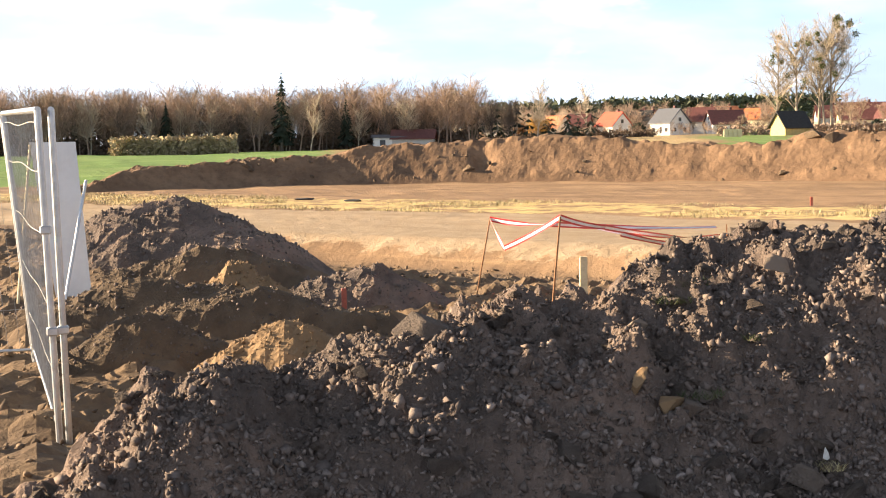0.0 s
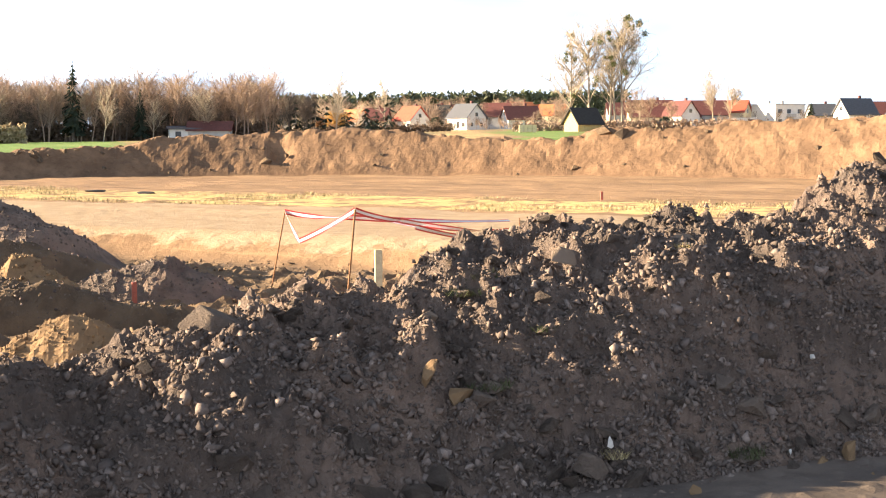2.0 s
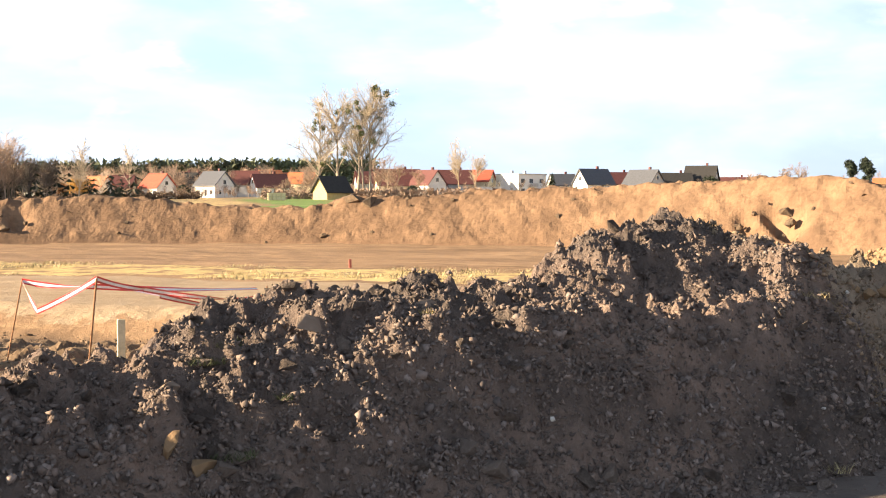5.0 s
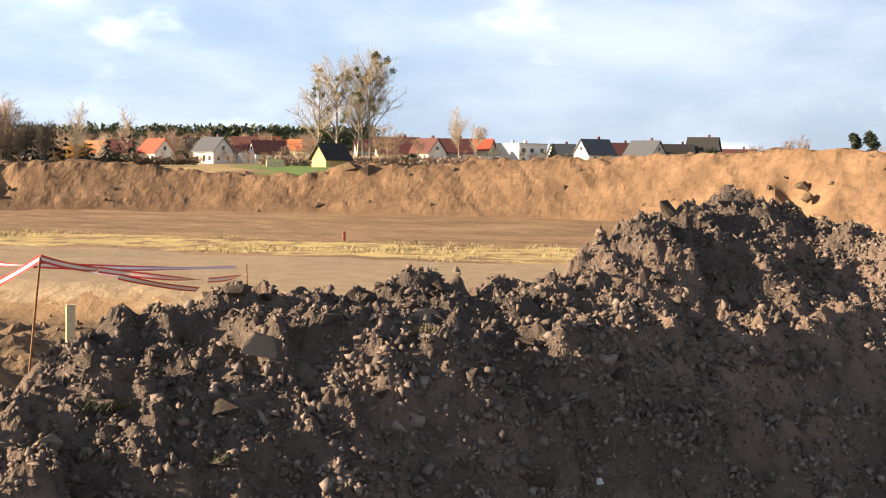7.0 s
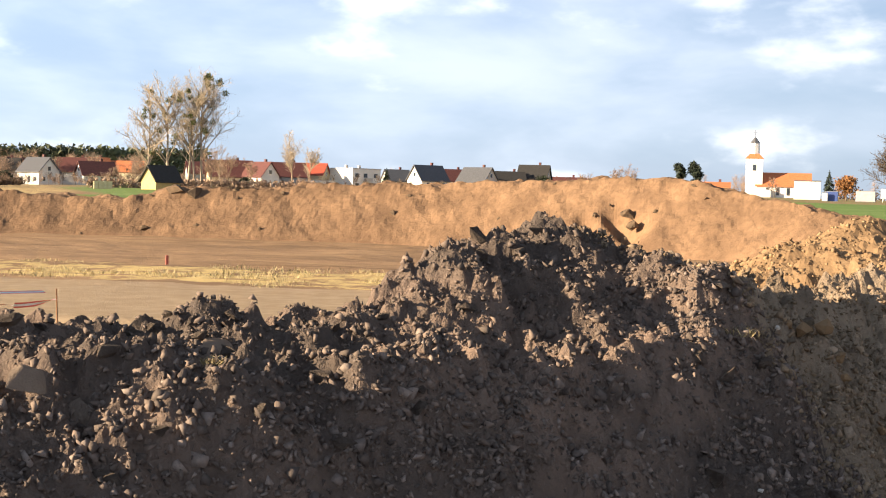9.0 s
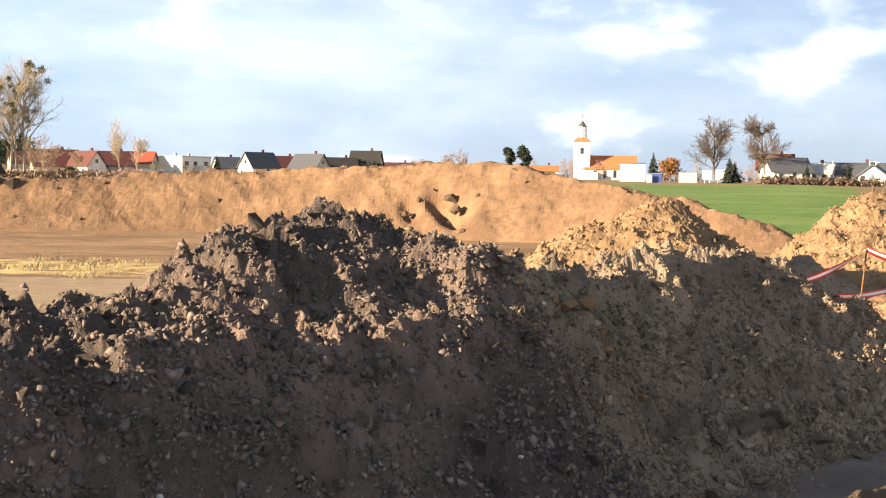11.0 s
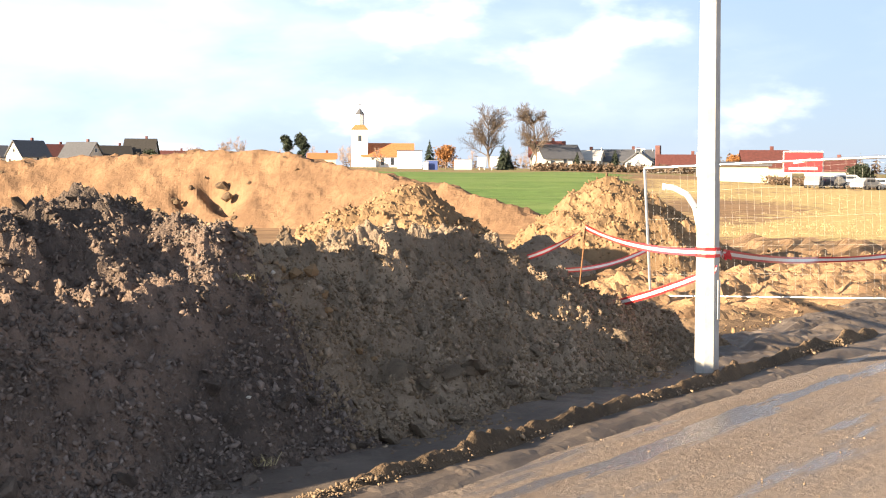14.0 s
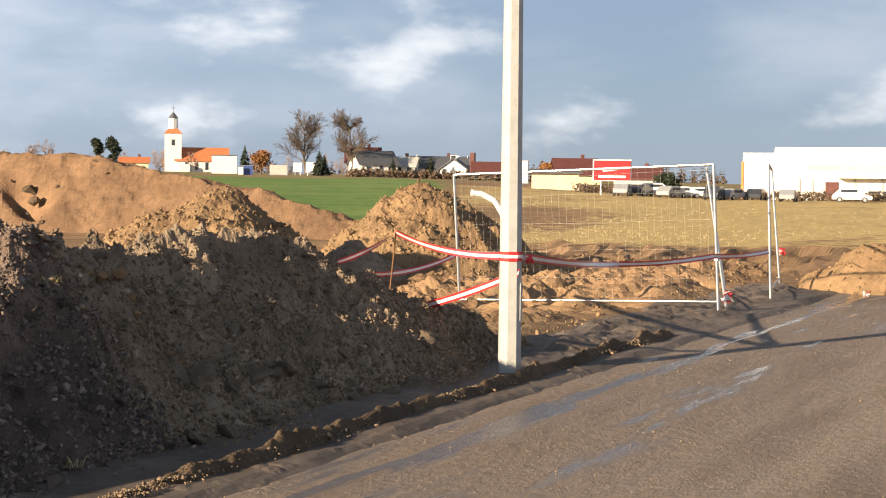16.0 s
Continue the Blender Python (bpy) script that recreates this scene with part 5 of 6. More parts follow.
house(44.5, 445, 9, 9, 3.4, 4.6, -12, "grey_wall", "black_roof", "dark-roofed house behind the bank", ())
house(45.8, 470, 12, 9, 2.2, 2.6, 0, "cream", "maroon_tile", "low house with a brown roof", ())
house(41.3, 480, 9, 8, 3.4, 3.6, 20, "white", "maroon_tile", "far white house with a brown roof", ())
house(39.0, 480, 8, 8, 3.2, 3.4, 20, "white", "slate", "far white house with a grey roof", ())
house(15.5, 400, 5.5, 6, 3.6, 3.0, 50, "white", "slate", "small white house among bare trees", FRONT)
house(13.9, 300, 6.5, 5, 2.3, 0.3, 4, "white", "slate", "low white shed at the wood's edge", ((0, -1.5, 1.2, 1.4, 1.4), (0, 1.5, 1.2, 1.4, 1.4)), False, name="shed")
house(14.9, 300, 8.5, 6, 2.0, 1.5, -6, "grey_wall", "maroon_tile", "low grey shed with a brown roof", (), False, name="shed")
house(8.75, 310, 2.4, 3, 2.4, 1.0, 20, "grey_wall", "slate", "small grey hut before the wood", (), False, name="hut")
house(17.2, 420, 7, 7, 3.2, 3.0, 20, "white", "slate", "white house half hidden by hedges", FRONT)
house(18.4, 430, 7, 7, 3.2, 3.4, -20, "grey_wall", "black_roof", "grey house half hidden by conifers", FRONT)
house(20.6, 440, 7, 7, 3.4, 3.4, -40, "white", "orange_tile", "small white house with an orange roof among birches", FRONT)
house(24.3, 490, 9, 8, 5.0, 3.6, 20, "cream", "maroon_tile", "cream house with a maroon roof farther back", ())
house(31.2, 470, 8, 7, 4.4, 3.4, 10, "grey_wall", "maroon_tile", "grey house with a brown roof behind the poplars", ())
house(23.9, 470, 9, 8, 4.0, 4.0, -25, "grey_wall", "black_roof", "dark-roofed house among others", ())
# houses to the side of the church
house(61.0, 330, 9, 8, 2.8, 2.8, 20, "white", "slate", "white house with a grey roof behind a field", FRONT)
house(62.1, 335, 8, 8, 2.4, 2.0, -10, "white", "grey_wall", "white house with a pale hipped roof", FRONT)
house(60.6, 345, 8, 7, 3.4, 3.2, 0, "grey_wall", "maroon_tile", "grey house with a brown roof behind another", ())
house(63.6, 340, 14, 8, 2.4, 2.4, 0, "white", "slate", "long white house with a dark roof", FRONT)
house(64.3, 325, 5, 6, 2.2, 2.2, 80, "white", "slate", "white gabled annexe with a dark roof", FRONT)
house(66.0, 320, 11, 7, 1.6, 2.2, 0, "white", "maroon_tile", "low house with a maroon roof and white gable", ())
house(69.1, 300, 9, 8, 2.0, 3.0, 10, "cream", "maroon_tile", "house with a steep maroon roof", ())
house(71.6, 290, 9, 8, 1.6, 2.0, -5, "grey_wall", "maroon_tile", "low house with a maroon roof", ())
house(51.6, 420, 8, 6, 2.6, 1.2, 0, "cream", "orange_tile", "low cream house beside the church", ())
house(68.3, 200, 6.5, 5, 2.2, 0.25, 0, "cream", "slate", "low flat-roofed cream kiosk", (), False, name="kiosk")


def chimney_stack():
    c = spot(65.0, 322)
    z = land_z(c.x, c.y)
    ob = part("chimney_stack", box(bmesh.new(), (1.1, 1.1, 6.0), (0, 0, 3.0), 0.06), M["maroon_tile"])
    ob.matrix_basis = pose(c.x, c.y, z, 0, 0, 10)
    tagged(ob, "dark red brick chimney stack behind houses", "chimney")


chimney_stack()


def flat_block():
    c = spot(37.35, 460)
    root = thing("apartment_block", (c.x, c.y, land_z(c.x, c.y) - 0.3), -37.35 + 42, "white two-storey flat-roofed block with dark windows", "building")
    part("wall", box(bmesh.new(), (12, 11, 7.6), (0, 0, 2.8), 0.03), M["white"], root)
    part("roof", box(bmesh.new(), (12.4, 11.4, 0.3), (0, 0, 6.75), 0.03), M["grey_wall"], root)
    for x in (-3, 2.5):
        part("chimney", box(bmesh.new(), (0.8, 0.8, 1.1), (x, 1, 7.4), 0.04), M["grey_wall"], root)
    for z in (1.5, 4.6):
        for x in (-4.2, -0.6, 3.8):
            window(root, x, z, 1.9, 1.5, 0, 5.5)
    part("balcony", box(bmesh.new(), (2.6, 1.2, 1.0), (0.2, -6.1, 3.3), 0.03), M["grey_wall"], root)
    annex = thing("garage", (*spot(35.9, 440).xy, land_z(*spot(35.9, 440).xy)), -35.9 + 10, "low white flat-roofed garage beside the block", "garage")
    part("wall", box(bmesh.new(), (9, 6, 3.2), (0, 0, 0.6), 0.03), M["white"], annex)
    part("roof", box(bmesh.new(), (9.3, 6.3, 0.2), (0, 0, 2.3), 0.02), M["grey_wall"], annex)
    part("garage_door", box(bmesh.new(), (2.4, 0.1, 1.9), (3.0, -3.03, 0.9), 0.02), M["maroon_tile"], annex)


flat_block()


def church():
    c = spot(53.1, 440)
    z = land_z(c.x, c.y) - 0.5
    root = thing("church", (c.x, c.y, z), -53.1, "white church with an orange roof and a slender tower", "church")
    tower = part("tower", box(bmesh.new(), (5.0, 5.0, 13.0), (0, 0, 5.5), 0.05), M["white"], root)
    pts, faces = [], []
    tube_points(pts, faces, Vector((0, 0, 11.9)), Vector((0, 0, 13.4)), 3.8, 1.9, 4)
    cap = part("tower_roof", (pts, faces), M["orange_tile"], root)
    cap.matrix_basis = pose(0, 0, 0, 0, 0, 0)
    part("lantern", stick(bmesh.new(), (0, 0, 13.0), (0, 0, 16.6), 1.45, 8, 1.35), M["board_white"], root)
    part("spire", stick(bmesh.new(), (0, 0, 16.6), (0, 0, 18.3), 1.5, 8, 0.25), M["slate"], root)
    part("cross", box(box(bmesh.new(), (0.22, 0.22, 2.4), (0, 0, 19.4)), (1.2, 0.2, 0.22), (0, 0, 19.7)), M["steel"], root)
    nave = part("nave", box(bmesh.new(), (15.5, 9, 5.5), (8.6, 2, 1.5), 0.03), M["white"], root)
    roof = part("roof", gable_roof(15.5, 9, 4.0, 3.6, 0.5), M["orange_tile"], root)
    roof.matrix_basis = pose(8.6, 2, 0, 0, 0, 0)
    part("gable", box(bmesh.new(), (15.2, 0.3, 3.0), (8.6, 2, 4.6), 0), M["cream"], root)
    for x in (4, 7, 10, 13):
        part("window", box(bmesh.new(), (0.9, 0.1, 2.2), (x, -2.55, 2.2), 0.02), M["dark_glass"], root)
    part("tower_window", box(bmesh.new(), (1.0, 0.1, 1.8), (0, -2.53, 9.2), 0.02), M["dark_glass"], root)
    porch = part("porch", box(bmesh.new(), (3.5, 3, 4.5), (3.2, -3.4, 0.4), 0.03), M["white"], root)


church()


def plain_block(name, bearing, d, size, mat, label, category, turn=0.0, roof="slate"):
    c = spot(bearing, d)
    root = thing(name, (c.x, c.y, land_z(c.x, c.y)), -bearing + turn, label, category)
    part("wall", box(bmesh.new(), (size[0], size[1], size[2] + 1), (0, 0, size[2] / 2 - 0.5), 0.02), M[mat], root)
    part("roof", box(bmesh.new(), (size[0] + 0.3, size[1] + 0.3, 0.2), (0, 0, size[2] + 0.1), 0.02), M[roof], root)
    return root


plain_block("white_building", 55.1, 360, (6.2, 5, 4.4), "white", "plain white building beside the church", "building")


def billboard(bearing, d, w, h, el_mid, face, label, rim=None, posts=2):
    c = spot(bearing, d)
    ground = land_z(c.x, c.y)
    z = EYE + d * math.tan(radians(el_mid))
    root = thing("billboard", (c.x, c.y, ground), -bearing, label, "billboard", "billboards")
    part("panel", box(bmesh.new(), (w, 0.2, h), (0, 0, z - ground), 0.02), M[face], root)
    part("rim", box(bmesh.new(), (w + 0.25, 0.12, h + 0.25), (0, 0.1, z - ground), 0.02), M[rim or "steel"], root)
    for k in range(posts):
        x = (k - (posts - 1) / 2) * w * 0.6
        part("post", stick(bmesh.new(), (x, 0.18, -0.3), (x, 0.18, max(0.2, z - ground - h / 2 + 0.3)), 0.09, 8), M["steel"], root)
    return root


board = billboard(70.55, 170, 4.3, 2.3, 0.66, "sign_red", "red poster billboard with a white swoosh on steel posts", "board_white")
part("lettering_bar", box(bmesh.new(), (3.2, 0.05, 0.28), (0, -0.13, EYE + 170 * math.tan(radians(0.66)) - land_z(*spot(70.55, 170).xy) - 0.75)), M["board_white"], board)
part("white_shape", box(bmesh.new(), (2.0, 0.05, 0.35), (0.3, -0.13, EYE + 170 * math.tan(radians(0.66)) - land_z(*spot(70.55, 170).xy) + 0.1), 0, pose(0, 0, 0, 0, -8, 0)), M["board_white"], board)
billboard(66.85, 180, 2.2, 2.8, 0.55, "board_white", "blank white billboard behind the lamp pole", None, 1)
billboard(57.25, 300, 3.6, 2.0, 0.50, "grey_wall", "grey billboard at the field edge")
billboard(58.0, 320, 1.9, 2.0, 0.62, "board_white", "white sign at the field edge")
billboard(58.5, 320, 1.9, 2.2, 0.62, "board_white", "white sign beside another")
billboard(56.0, 310, 2.4, 2.2, 0.45, "blue", "blue sign with white middle at the field edge")
billboard(55.75, 309, 1.0, 1.6, 0.45, "board_white", "white sheet on a blue sign", None, 1)


def big_hall():
    c = spot(80.6, 195)
    root = thing("white_hall", (c.x, c.y, land_z(c.x, c.y) - 0.1), -80.6 - 3, "long white flat-roofed hall with an orange band", "building")
    part("wall", box(bmesh.new(), (34, 14, 7.0), (0, 7, 2.8), 0.03), M["white"], root)
    part("parapet", box(bmesh.new(), (30, 14.3, 0.9), (2.2, 7, 6.6), 0.03), M["board_white"], root)
    part("cornice_recess", box(bmesh.new(), (18, 0.2, 0.7), (0.5, -0.02, 4.4), 0.02), M["grey_wall"], root)
    part("canopy", box(bmesh.new(), (16, 1.8, 0.25), (3.5, -0.9, 3.1), 0.02), M["white"], root)
    part("corner_band", box(bmesh.new(), (0.3, 0.3, 5.2), (-17.0, 0.0, 2.5), 0.02), M["orange_bar"], root)
    part("door", box(bmesh.new(), (1.7, 0.2, 2.4), (-5.3, -0.02, 1.3), 0.02), M["maroon_tile"], root)
    for x in (-9.5, -7.8, -2.4, 1.0):
        part("pilaster", box(bmesh.new(), (0.3, 0.2, 3.0), (x, -0.05, 1.5), 0.02), M["grey_wall"], root)
    part("window", box(bmesh.new(), (2.4, 0.1, 0.9), (0.5, -0.06, 0.9), 0.02), M["dark_glass"], root)
    part("roof_vent", box(bmesh.new(), (1.2, 1.2, 0.5), (-3, 4, 6.5), 0.05), M["steel"], root)


big_hall()


def car(bearing, d, mat, label, turn, long=4.3, high=1.45):
    c = spot(bearing, d)
    root = thing("car", (c.x, c.y, land_z(c.x, c.y)), -bearing + turn, label, "car", "parked cars")
    bm = bmesh.new()
    hl = long / 2
    prof = ((-hl, 0.35), (hl, 0.35), (hl, 0.75), (hl * 0.62, 0.88), (hl * 0.25, high), (-hl * 0.6, high), (-hl * 0.92, 0.9), (-hl, 0.8))
    a, b = [bm.verts.new((x, -0.85, z)) for x, z in prof], [bm.verts.new((x, 0.85, z)) for x, z in prof]
    bm.faces.new(a), bm.faces.new(b[::-1])
    for i in range(len(prof)):
        j = (i + 1) % len(prof)
        bm.faces.new((a[j], a[i], b[i], b[j]))
    bmesh.ops.bevel(bm, geom=list(bm.edges), offset=0.07, segments=2, affect="EDGES")
    body = part("body", bm, M[mat], root)
    part("side_window", box(bmesh.new(), (long * 0.42, 1.72, 0.36), (-0.35, 0, high - 0.32), 0.04), M["dark_glass"], body)
    for x in (-hl * 0.62, hl * 0.62):
        for y in (-0.8, 0.8):
            wheel = part("wheel", stick(bmesh.new(), (x, y - 0.1, 0.32), (x, y + 0.1, 0.32), 0.32, 14), M["rubber"], root)
            part("rim", stick(bmesh.new(), (x, y - 0.11, 0.32), (x, y + 0.11, 0.32), 0.2, 10), M["steel"], wheel)


for k, (b, mat, turn, what) in enumerate(((71.0, "car_silver", 80, "silver"), (71.7, "car_dark", 70, "dark blue"), (72.3, "car_white", 10, "white"), (72.9, "car_silver", 60, "silver"), (73.4, "car_white", 5, "white"), (74.0, "car_white", 0, "white"), (74.6, "car_dark", 75, "dark"), (75.3, "car_silver", 60, "silver"), (76.2, "car_dark", 80, "dark"), (77.4, "car_silver", 85, "silver"), (79.8, "car_white", 0, "white"))):
    car(b, 168 + (k % 3) * 3, mat, what + " car parked beyond the field", turn, 4.2 + 0.3 * (k % 3), 1.4 + 0.25 * (k % 4 == 2))


# ---- trees ----
def grow(rng, pts, faces, twigs, tfaces, p, d, length, r, level, deepest, kids, spread, split=1, thin=0.012, sway=0.16):
    """One branch and all that grow from it."""
    steps = 3 if level < 2 else 2
    q, way = p, d.normalized()
    marks = []
    for i in range(steps):
        bend = Vector((rng.uniform(-1, 1), rng.uniform(-1, 1), rng.uniform(-0.4, 0.9))) * (0.16 if level else sway)
        way = (way + bend).normalized()
        nxt = q + way * (length / steps)
        r0, r1 = r * (1 - 0.75 * i / steps), r * (1 - 0.75 * (i + 1) / steps)
        if level <= split:
            tube_points(pts, faces, q, nxt, max(r0, thin), max(r1, thin), 6 if level == 0 else 4)
        else:
            tube_points(twigs, tfaces, q, nxt, max(r0, thin), max(r1, thin * 0.6), 3)
        marks.append((q, nxt, way))
        q = nxt
    if level >= deepest:
        return
    n = kids[level]
    for k in range(n):
        t = rng.uniform(0.28 if level == 0 else 0.15, 1.0) * steps
        i = min(steps - 1, int(t))
        a, b, w = marks[i]
        at_point = a.lerp(b, t - i)
        side = w.orthogonal().normalized()
        side.rotate(Matrix.Rotation(rng.uniform(0, 6.283), 3, w))
        child = (w * (1 - spread[level] * rng.uniform(0.7, 1.2)) + side * spread[level] * rng.uniform(0.8, 1.3) + Vector((0, 0, 0.25))).normalized()
        grow(rng, pts, faces, twigs, tfaces, at_point, child, length * rng.uniform(0.38, 0.62) * (1.15 - 0.45 * t / steps), r * rng.uniform(0.35, 0.5), level + 1, deepest, kids, spread, split, thin)


def bare_tree(name, bearing, d, height, bark, twig, label, seed, kids=(13, 8, 6), spread=(0.62, 0.6, 0.65), fork=1, girth=0.028, thin=0.03, up=0.0, sway=0.16):
    rng = random.Random(seed)
    c = spot(bearing, d)
    root = thing(name, (c.x, c.y, land_z(c.x, c.y) + up - 0.2), 0, label, "tree")
    pts, faces, tw, tf = [], [], [], []
    for f in range(fork):
        lean = Vector((rng.uniform(-sway, sway) * fork, rng.uniform(-sway, sway) * fork, 1))
        grow(rng, pts, faces, tw, tf, Vector((rng.uniform(-0.3, 0.3) * (fork - 1), 0, 0)), lean, height * rng.uniform(0.72, 0.8), height * girth, 0, len(kids), kids, spread, 1, thin, sway)
    part("trunk", (pts, faces), M[bark], root)
    part("crown", (tw, tf), M[twig], root)
    return root, tw, c


def leaf_ball(rng, pts, faces, p, r, n, size):
    for _ in range(n):
        v = Vector((rng.gauss(0, 1), rng.gauss(0, 1), rng.gauss(0, 1))).normalized() * r * rng.uniform(0.3, 1)
        a, b = Vector((rng.gauss(0, 1), rng.gauss(0, 1), rng.gauss(0, 1))).normalized() * size, Vector((rng.gauss(0, 1), rng.gauss(0, 1), rng.gauss(0, 1))).normalized() * size
        k = len(pts)
        pts += [p + v, p + v + a, p + v + b]
        faces.append((k, k + 1, k + 2))


def mistletoe_trees():
    for k, (b, h, balls) in enumerate(((29.2, 23, 9), (30.05, 24.5, 9), (30.8, 25.5, 20), (31.3, 25, 18), (31.05, 22, 8))):
        root, tw, c = bare_tree("poplar_tree", b, 330, h, "bark_pale", "twig_pale", "tall bare poplar with dark mistletoe balls", 300 + k, (19, 8, 7), (0.58, 0.58, 0.7), 1, 0.015, 0.017, 0.0, 0.06)
        rng = random.Random(320 + k)
        for _ in range(balls * 2 // 3):
            p = tw[rng.randrange(len(tw) // 6, len(tw))]
            if p.z < h * 0.3:
                continue
            pts, faces = [], []
            leaf_ball(rng, pts, faces, p, rng.uniform(0.55, 1.0), 150, 0.3)
            part("mistletoe_ball", (pts, faces), M["mistletoe"], root, "dark green mistletoe ball")


mistletoe_trees()
bare_tree("birch_tree", 34.85, 400, 15.5, "bark_pale", "twig_pale", "slender bare birch behind the bank", 340, (16, 7, 5), (0.42, 0.5, 0.6), 1, 0.014, 0.035)
bare_tree("birch_tree", 35.45, 405, 13.0, "bark_pale", "twig_pale", "smaller slender bare birch", 341, (16, 7, 5), (0.42, 0.5, 0.6), 1, 0.014, 0.035)
bare_tree("bare_tree", 58.35, 330, 15.0, "twig_dark", "twig_dark", "round-headed bare tree at the field edge", 342, (22, 12, 9), (0.7, 0.6, 0.65), 1, 0.024, 0.024)
bare_tree("bare_tree", 60.3, 330, 15.5, "twig_dark", "twig_dark", "broad forked bare tree at the field edge", 343, (21, 12, 9), (0.72, 0.62, 0.65), 1, 0.026, 0.024)
for k, (b, d, h) in enumerate(((32.0, 340, 10), (32.25, 345, 9), (31.7, 320, 8), (29.0, 325, 7), (33.2, 400, 8), (27.9, 400, 6), (47.7, 430, 8), (48.4, 440, 9), (28.7, 330, 7), (53.9, 430, 6), (46.4, 420, 6))):
    bare_tree("bare_tree", b, d, h, "bark", "twig", "small bare tree near the houses", 350 + k, (12, 7, 5), (0.6, 0.6, 0.65), 1, 0.018, 0.035)


def conifer(rng, pts, faces, p, h, r, tiers=15, blades_each=11):
    for t in range(tiers):
        u = t / (tiers - 1)
        z, reach = p.z + h * (0.12 + 0.88 * u), r * (1 - u) ** 0.8 * rng.uniform(0.75, 1.15) + 0.15
        for k in range(blades_each):
            a = rng.uniform(0, 6.283)
            out = Vector((math.cos(a), math.sin(a), 0))
            side = Vector((-math.sin(a), math.cos(a), 0)) * reach * 0.22
            base = Vector((p.x, p.y, z))
            tip = base + out * reach * rng.uniform(0.7, 1.1) + Vector((0, 0, -reach * rng.uniform(0.1, 0.5)))
            k0 = len(pts)
            pts += [base + Vector((0, 0, h * 0.04)), tip + side, tip + Vector((0, 0, -0.1 * reach)), tip - side]
            faces += [(k0, k0 + 1, k0 + 2), (k0, k0 + 2, k0 + 3)]


def conifer_tree(bearing, d, h, r, label, seed, up=0.0):
    rng = random.Random(seed)
    c = spot(bearing, d)
    root = thing("conifer_tree", (c.x, c.y, land_z(c.x, c.y) - 0.2 + up), 0, label, "tree")
    part("trunk", stick(bmesh.new(), (0, 0, 0), (0, 0, h * 0.97), 0.018 * h, 6, 0.02), M["bark"], root)
    pts, faces = [], []
    conifer(rng, pts, faces, Vector((0, 0, h * 0.05)), h * 0.95, r, 18, 16)
    part("crown", (pts, faces), M["needles"], root)


conifer_tree(9.65, 300, 16.2, 2.6, "tall dark spruce rising over the wood", 400)
conifer_tree(12.2, 300, 10.5, 1.8, "dark narrow spruce at the wood's edge", 401)
conifer_tree(5.1, 300, 10.5, 2.2, "dark spruce inside the bare wood", 402)
conifer_tree(55.9, 330, 6.8, 1.5, "dark conifer beside the church", 405)
conifer_tree(58.85, 320, 5.6, 1.9, "dark conifer under a bare tree", 406)
conifer_tree(59.05, 322, 4.8, 1.6, "small dark conifer under a bare tree", 407)
conifer_tree(63.3, 318, 4.8, 1.5, "dark conifer before a white house", 408)
conifer_tree(61.8, 322, 4.2, 1.0, "narrow conifer before a white house", 409)
conifer_tree(38.6, 430, 6.5, 2.0, "dark conifer beside the white block", 410)
conifer_tree(18.4, 380, 6.6, 1.2, "dark narrow conifer in a garden", 411)


def leafy(bearing, d, h, r, mat, label, seed, name="autumn_tree"):
    rng = random.Random(seed)
    c = spot(bearing, d)
    root = thing(name, (c.x, c.y, land_z(c.x, c.y) - 0.2), 0, label, "tree")
    part("trunk", stick(bmesh.new(), (0, 0, 0), (0, 0, h * 0.6), 0.03 * h, 6, 0.05), M["bark"], root)
    pts, faces = [], []
    for _ in range(26):
        a, q = rng.uniform(0, 6.283), rng.random()
        p = Vector((math.cos(a) * r * q * 0.75, math.sin(a) * r * q * 0.75, h * rng.uniform(0.3, 0.82)))
        leaf_ball(rng, pts, faces, p, r * 0.42, 90, 0.42)
    part("crown", (pts, faces), M[mat], root)


leafy(50.2, 300, 8.6, 1.5, "needles", "dark bushy pine behind the bank", 403, "pine_tree")
leafy(50.8, 300, 9.4, 1.7, "needles", "dark bushy pine standing beside another", 404, "pine_tree")
leafy(19.9, 380, 6.6, 3.6, "gold_leaf", "golden-leaved tree in a village garden", 420)
leafy(56.55, 330, 6.0, 3.2, "rust_leaf", "rust-leaved round tree beside the church", 421)
leafy(19.2, 400, 5.5, 2.6, "rust_leaf", "rust-leaved tree in a village garden", 422)
leafy(37.0, 500, 6.0, 2.6, "rust_leaf", "rust-leaved tree behind the block", 423)
leafy(67.9, 300, 4.5, 1.8, "rust_leaf", "rust-leaved tree behind a billboard", 424)
for k, (b, d, h, r) in enumerate(((17.0, 385, 4.6, 2.6), (17.5, 380, 5.0, 2.4), (13.2, 320, 7.5, 3.0), (16.1, 360, 5.5, 3.2), (15.0, 340, 6.5, 3.0), (23.9, 420, 4.0, 2.2), (44.9, 430, 5.5, 2.4), (33.0, 425, 3.0, 2.4), (72.8, 260, 3.0, 2.5), (65.0, 330, 3.5, 2.2))):
    leafy(b, d, h, r, "needles", "dark evergreen shrub in a garden", 430 + k, "evergreen_shrub")


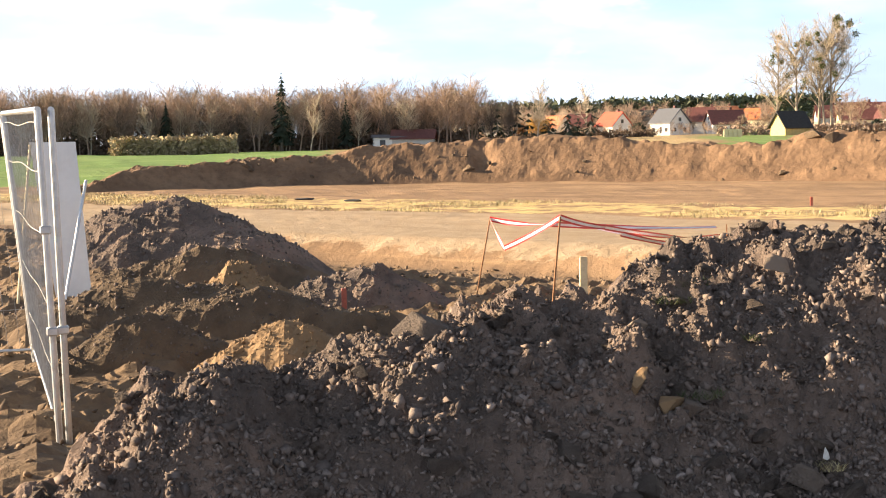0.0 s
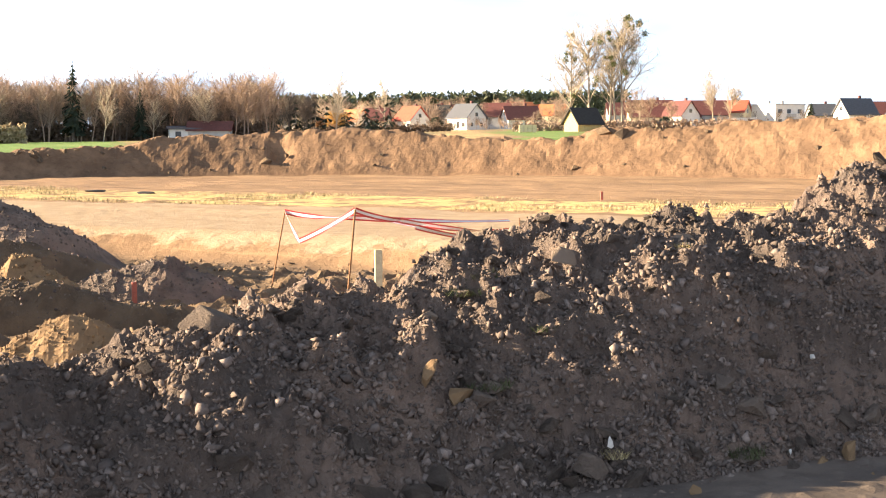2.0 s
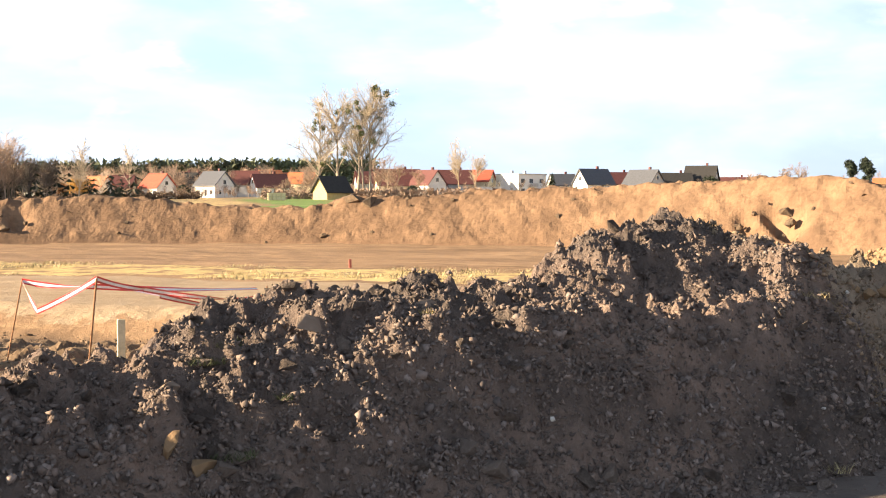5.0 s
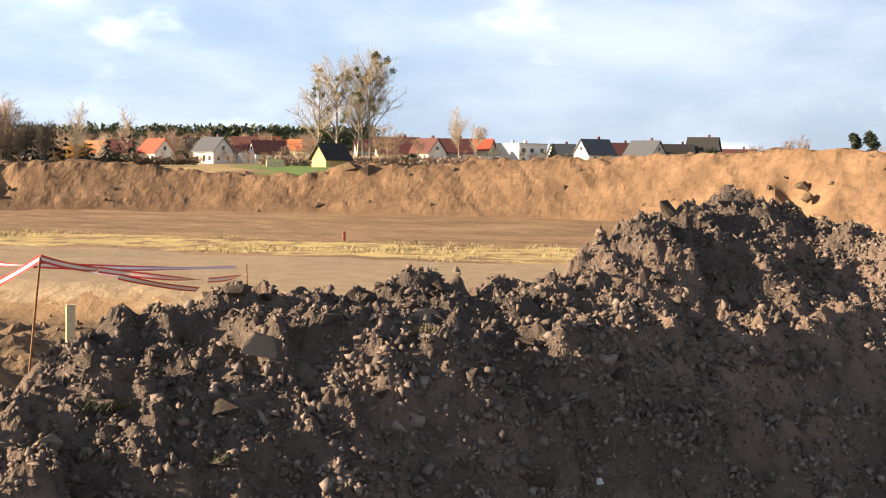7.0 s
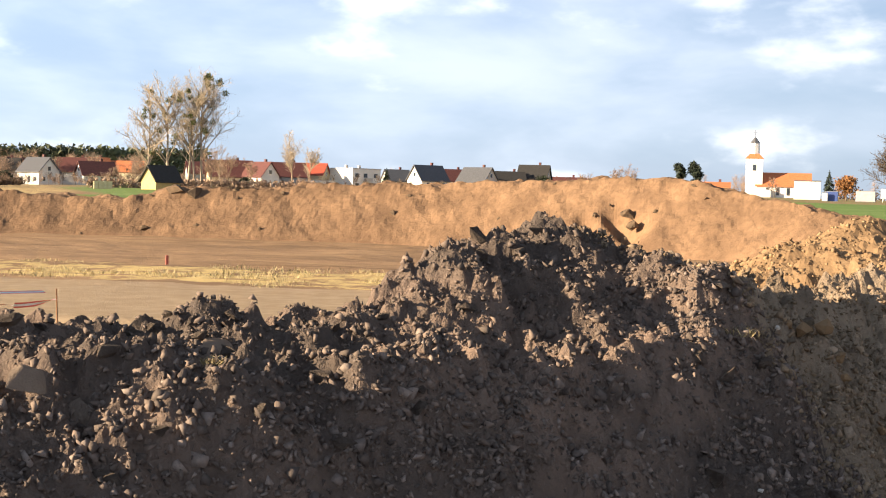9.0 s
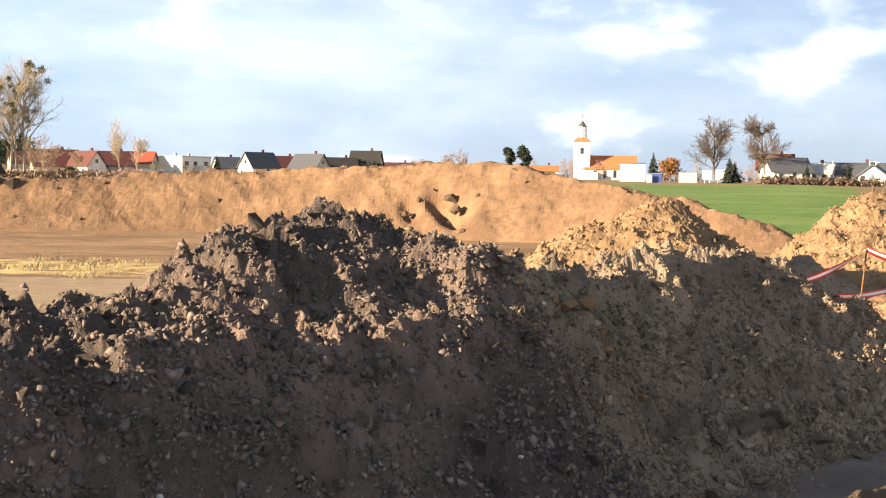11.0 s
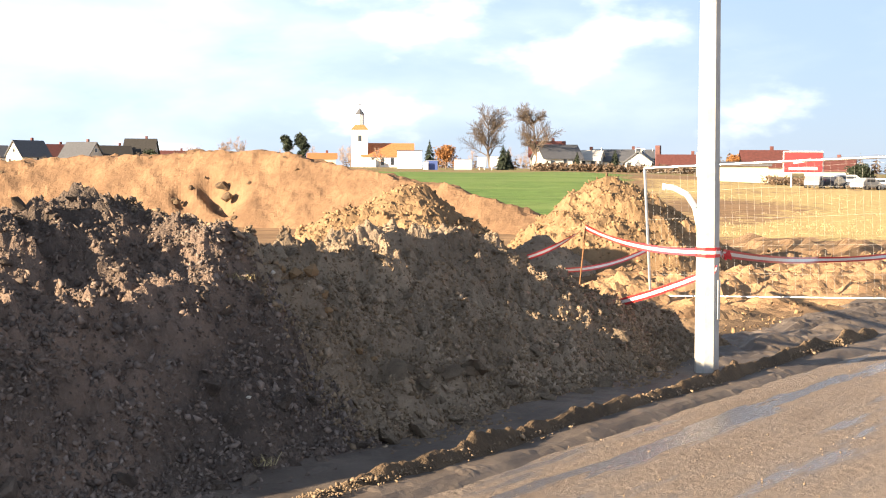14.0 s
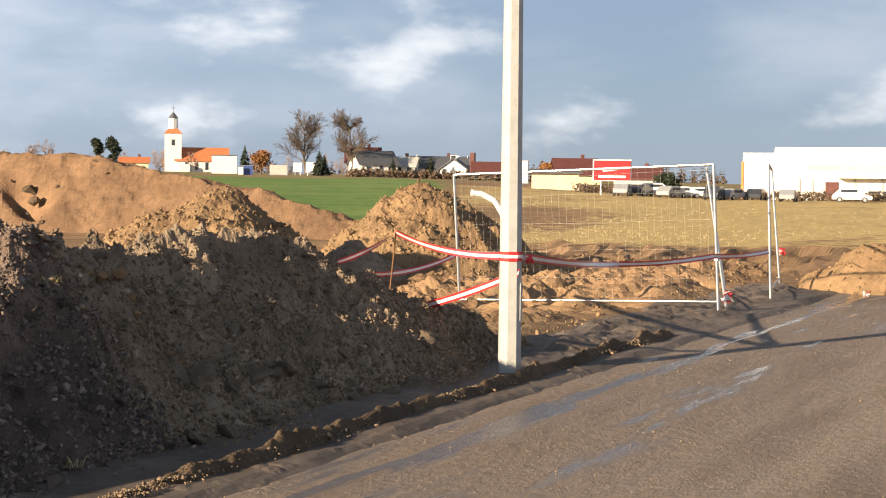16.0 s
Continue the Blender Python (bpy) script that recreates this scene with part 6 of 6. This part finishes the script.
def wood(name, label, b0, b1, d0, d1, h0, h1, count, seed, twig, extra=None):
    """A far bare wood: many thin trees in one mesh."""
    rng = random.Random(seed)
    protos = []
    for k in range(4):
        pts, faces, tw, tf = [], [], [], []
        grow(rng, pts, faces, tw, tf, Vector((0, 0, 0)), Vector((0, 0, 1)), 0.8, 0.012, 0, 2, (15, 10), (0.5, 0.65), 1, 0.0028)
        protos.append((np.array([p[:] for p in pts + tw]), [f for f in faces] + [tuple(i + len(pts) for i in f) for f in tf]))
    vs, fs, base = [], [], 0
    for k in range(count):
        v, f = protos[k % 4]
        c = spot(rng.uniform(b0, b1), rng.uniform(d0, d1))
        h, a = rng.uniform(h0, h1), rng.uniform(0, 6.283)
        ca, sa = math.cos(a) * h, math.sin(a) * h
        z = land_z(c.x, c.y) - 0.2
        vs.append(np.stack([v[:, 0] * ca - v[:, 1] * sa + c.x, v[:, 0] * sa + v[:, 1] * ca + c.y, v[:, 2] * h + z], -1))
        fs += [tuple(i + base for i in q) for q in f]
        base += len(v)
    ob = part(name, (np.concatenate(vs).tolist(), fs), M[twig])
    return tagged(ob, label, "wood", kind="stuff")


wood("bare_wood", "bare brown deciduous wood beyond the bank", -8, 17.5, 298, 350, 9, 15.5, 440, 500, "twig")
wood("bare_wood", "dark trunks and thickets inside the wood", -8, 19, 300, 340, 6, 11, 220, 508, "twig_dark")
wood("bare_wood", "pale bare birches at the wood's edge", -8, 16.5, 292, 305, 8, 12, 22, 501, "twig_pale")
wood("bare_wood", "paler bare trees in the wood", -8, 22, 305, 360, 7, 13, 50, 502, "twig_pale")
wood("bare_trees", "bare garden trees between the houses", 15, 29, 455, 530, 7, 11, 170, 503, "twig")
wood("bare_trees", "bare trees in the gardens", 15.5, 21, 390, 425, 5, 8.5, 34, 505, "twig_pale")
wood("garden_bushes", "brown bare bushes before the village houses", 15.5, 36, 372, 418, 1.8, 4.2, 150, 506, "twig")
wood("garden_bushes", "dark bushes between the village houses", 20, 46, 425, 450, 2.5, 5.0, 110, 507, "twig_dark")
wood("bare_trees", "far bare trees behind the village", 30, 66, 480, 560, 5, 8.5, 60, 504, "twig")


def conifer_wood(name, label, b0, b1, d0, d1, h0, h1, count, seed, mat, r=0.2, tiers=7, each=7):
    rng = random.Random(seed)
    pts, faces = [], []
    for _ in range(count):
        c = spot(rng.uniform(b0, b1), rng.uniform(d0, d1))
        h = rng.uniform(h0, h1)
        conifer(rng, pts, faces, Vector((c.x, c.y, land_z(c.x, c.y))), h, h * r, tiers, each)
    tagged(part(name, (pts, faces), M[mat]), label, "wood", kind="stuff")


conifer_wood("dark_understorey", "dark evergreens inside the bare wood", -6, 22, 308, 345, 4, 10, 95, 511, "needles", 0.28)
conifer_wood("far_trees", "low dark trees along the far horizon", 44, 90, 560, 680, 5, 9, 150, 512, "hedge", 0.4)


def hedge(name, b0, b1, d, h, mat, label, seed, n=900, size=0.5):
    rng = random.Random(seed)
    pts, faces = [], []
    for _ in range(n):
        c = spot(rng.uniform(b0, b1), d + rng.uniform(-2, 2))
        z = land_z(c.x, c.y)
        leaf_ball(rng, pts, faces, Vector((c.x, c.y, z + h * rng.random())), size, 6, size)
    tagged(part(name, (pts, faces), M[mat]), label, "hedge", kind="stuff")


hedge("pine_wood", 10.5, 31.5, 640, 15.5, "pine", "far dark green pine wood on the horizon", 510, 5200, 2.3)
hedge("reed_bed", 3.0, 7.8, 265, 3.0, "reed", "pale dry reed bed before the wood", 520, 1500, 0.6)
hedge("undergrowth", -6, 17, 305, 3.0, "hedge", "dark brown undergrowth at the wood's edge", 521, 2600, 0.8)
hedge("dry_scrub", 27.0, 36, 322, 1.8, "twig", "brown dry scrub around the barn", 522, 1100, 0.5)
hedge("hedge", 60, 70, 300, 1.2, "hedge", "brown hedge before the houses", 523, 900, 0.6)
hedge("hedge", 69, 90, 185, 0.9, "hedge", "dark low hedge along the car park", 524, 1300, 0.35)
hedge("hedge", 16.5, 24.5, 370, 1.6, "hedge", "dark garden hedges before the houses", 525, 900, 0.6)


def fence_rail():
    """Pale low wall beside the barn."""
    c = spot(27.55, 290)
    root = thing("block_stack", (c.x, c.y, land_z(c.x, c.y)), -27.55 + 6, "stack of pale building blocks on the grass", "block stack")
    for i in range(4):
        for j in range(2):
            part("block", box(bmesh.new(), (0.85, 0.8, 0.75), (i * 0.9 - 1.35, 0, 0.4 + j * 0.78), 0.03), M["stake_wood"], root)


fence_rail()


def plastic_sheet(bearing, d, size, label, seed):
    rng = random.Random(seed)
    c = spot(bearing, d)
    bm = hull_clod(rng, 0.35, 22)
    bmesh.ops.scale(bm, vec=size, verts=bm.verts)
    ob = part("plastic_sheet", bm, M["black_plastic"])
    ob.matrix_basis = pose(c.x, c.y, land_z(c.x, c.y) + size[2] * 0.1, 0, 0, -bearing)
    tagged(ob, label, "plastic sheet", "plastic sheets")


plastic_sheet(10.4, 46, (0.45, 0.3, 0.18), "black crumpled plastic on the grass strip", 530)
plastic_sheet(12.4, 44.5, (0.42, 0.3, 0.18), "black crumpled plastic beside the track", 531)
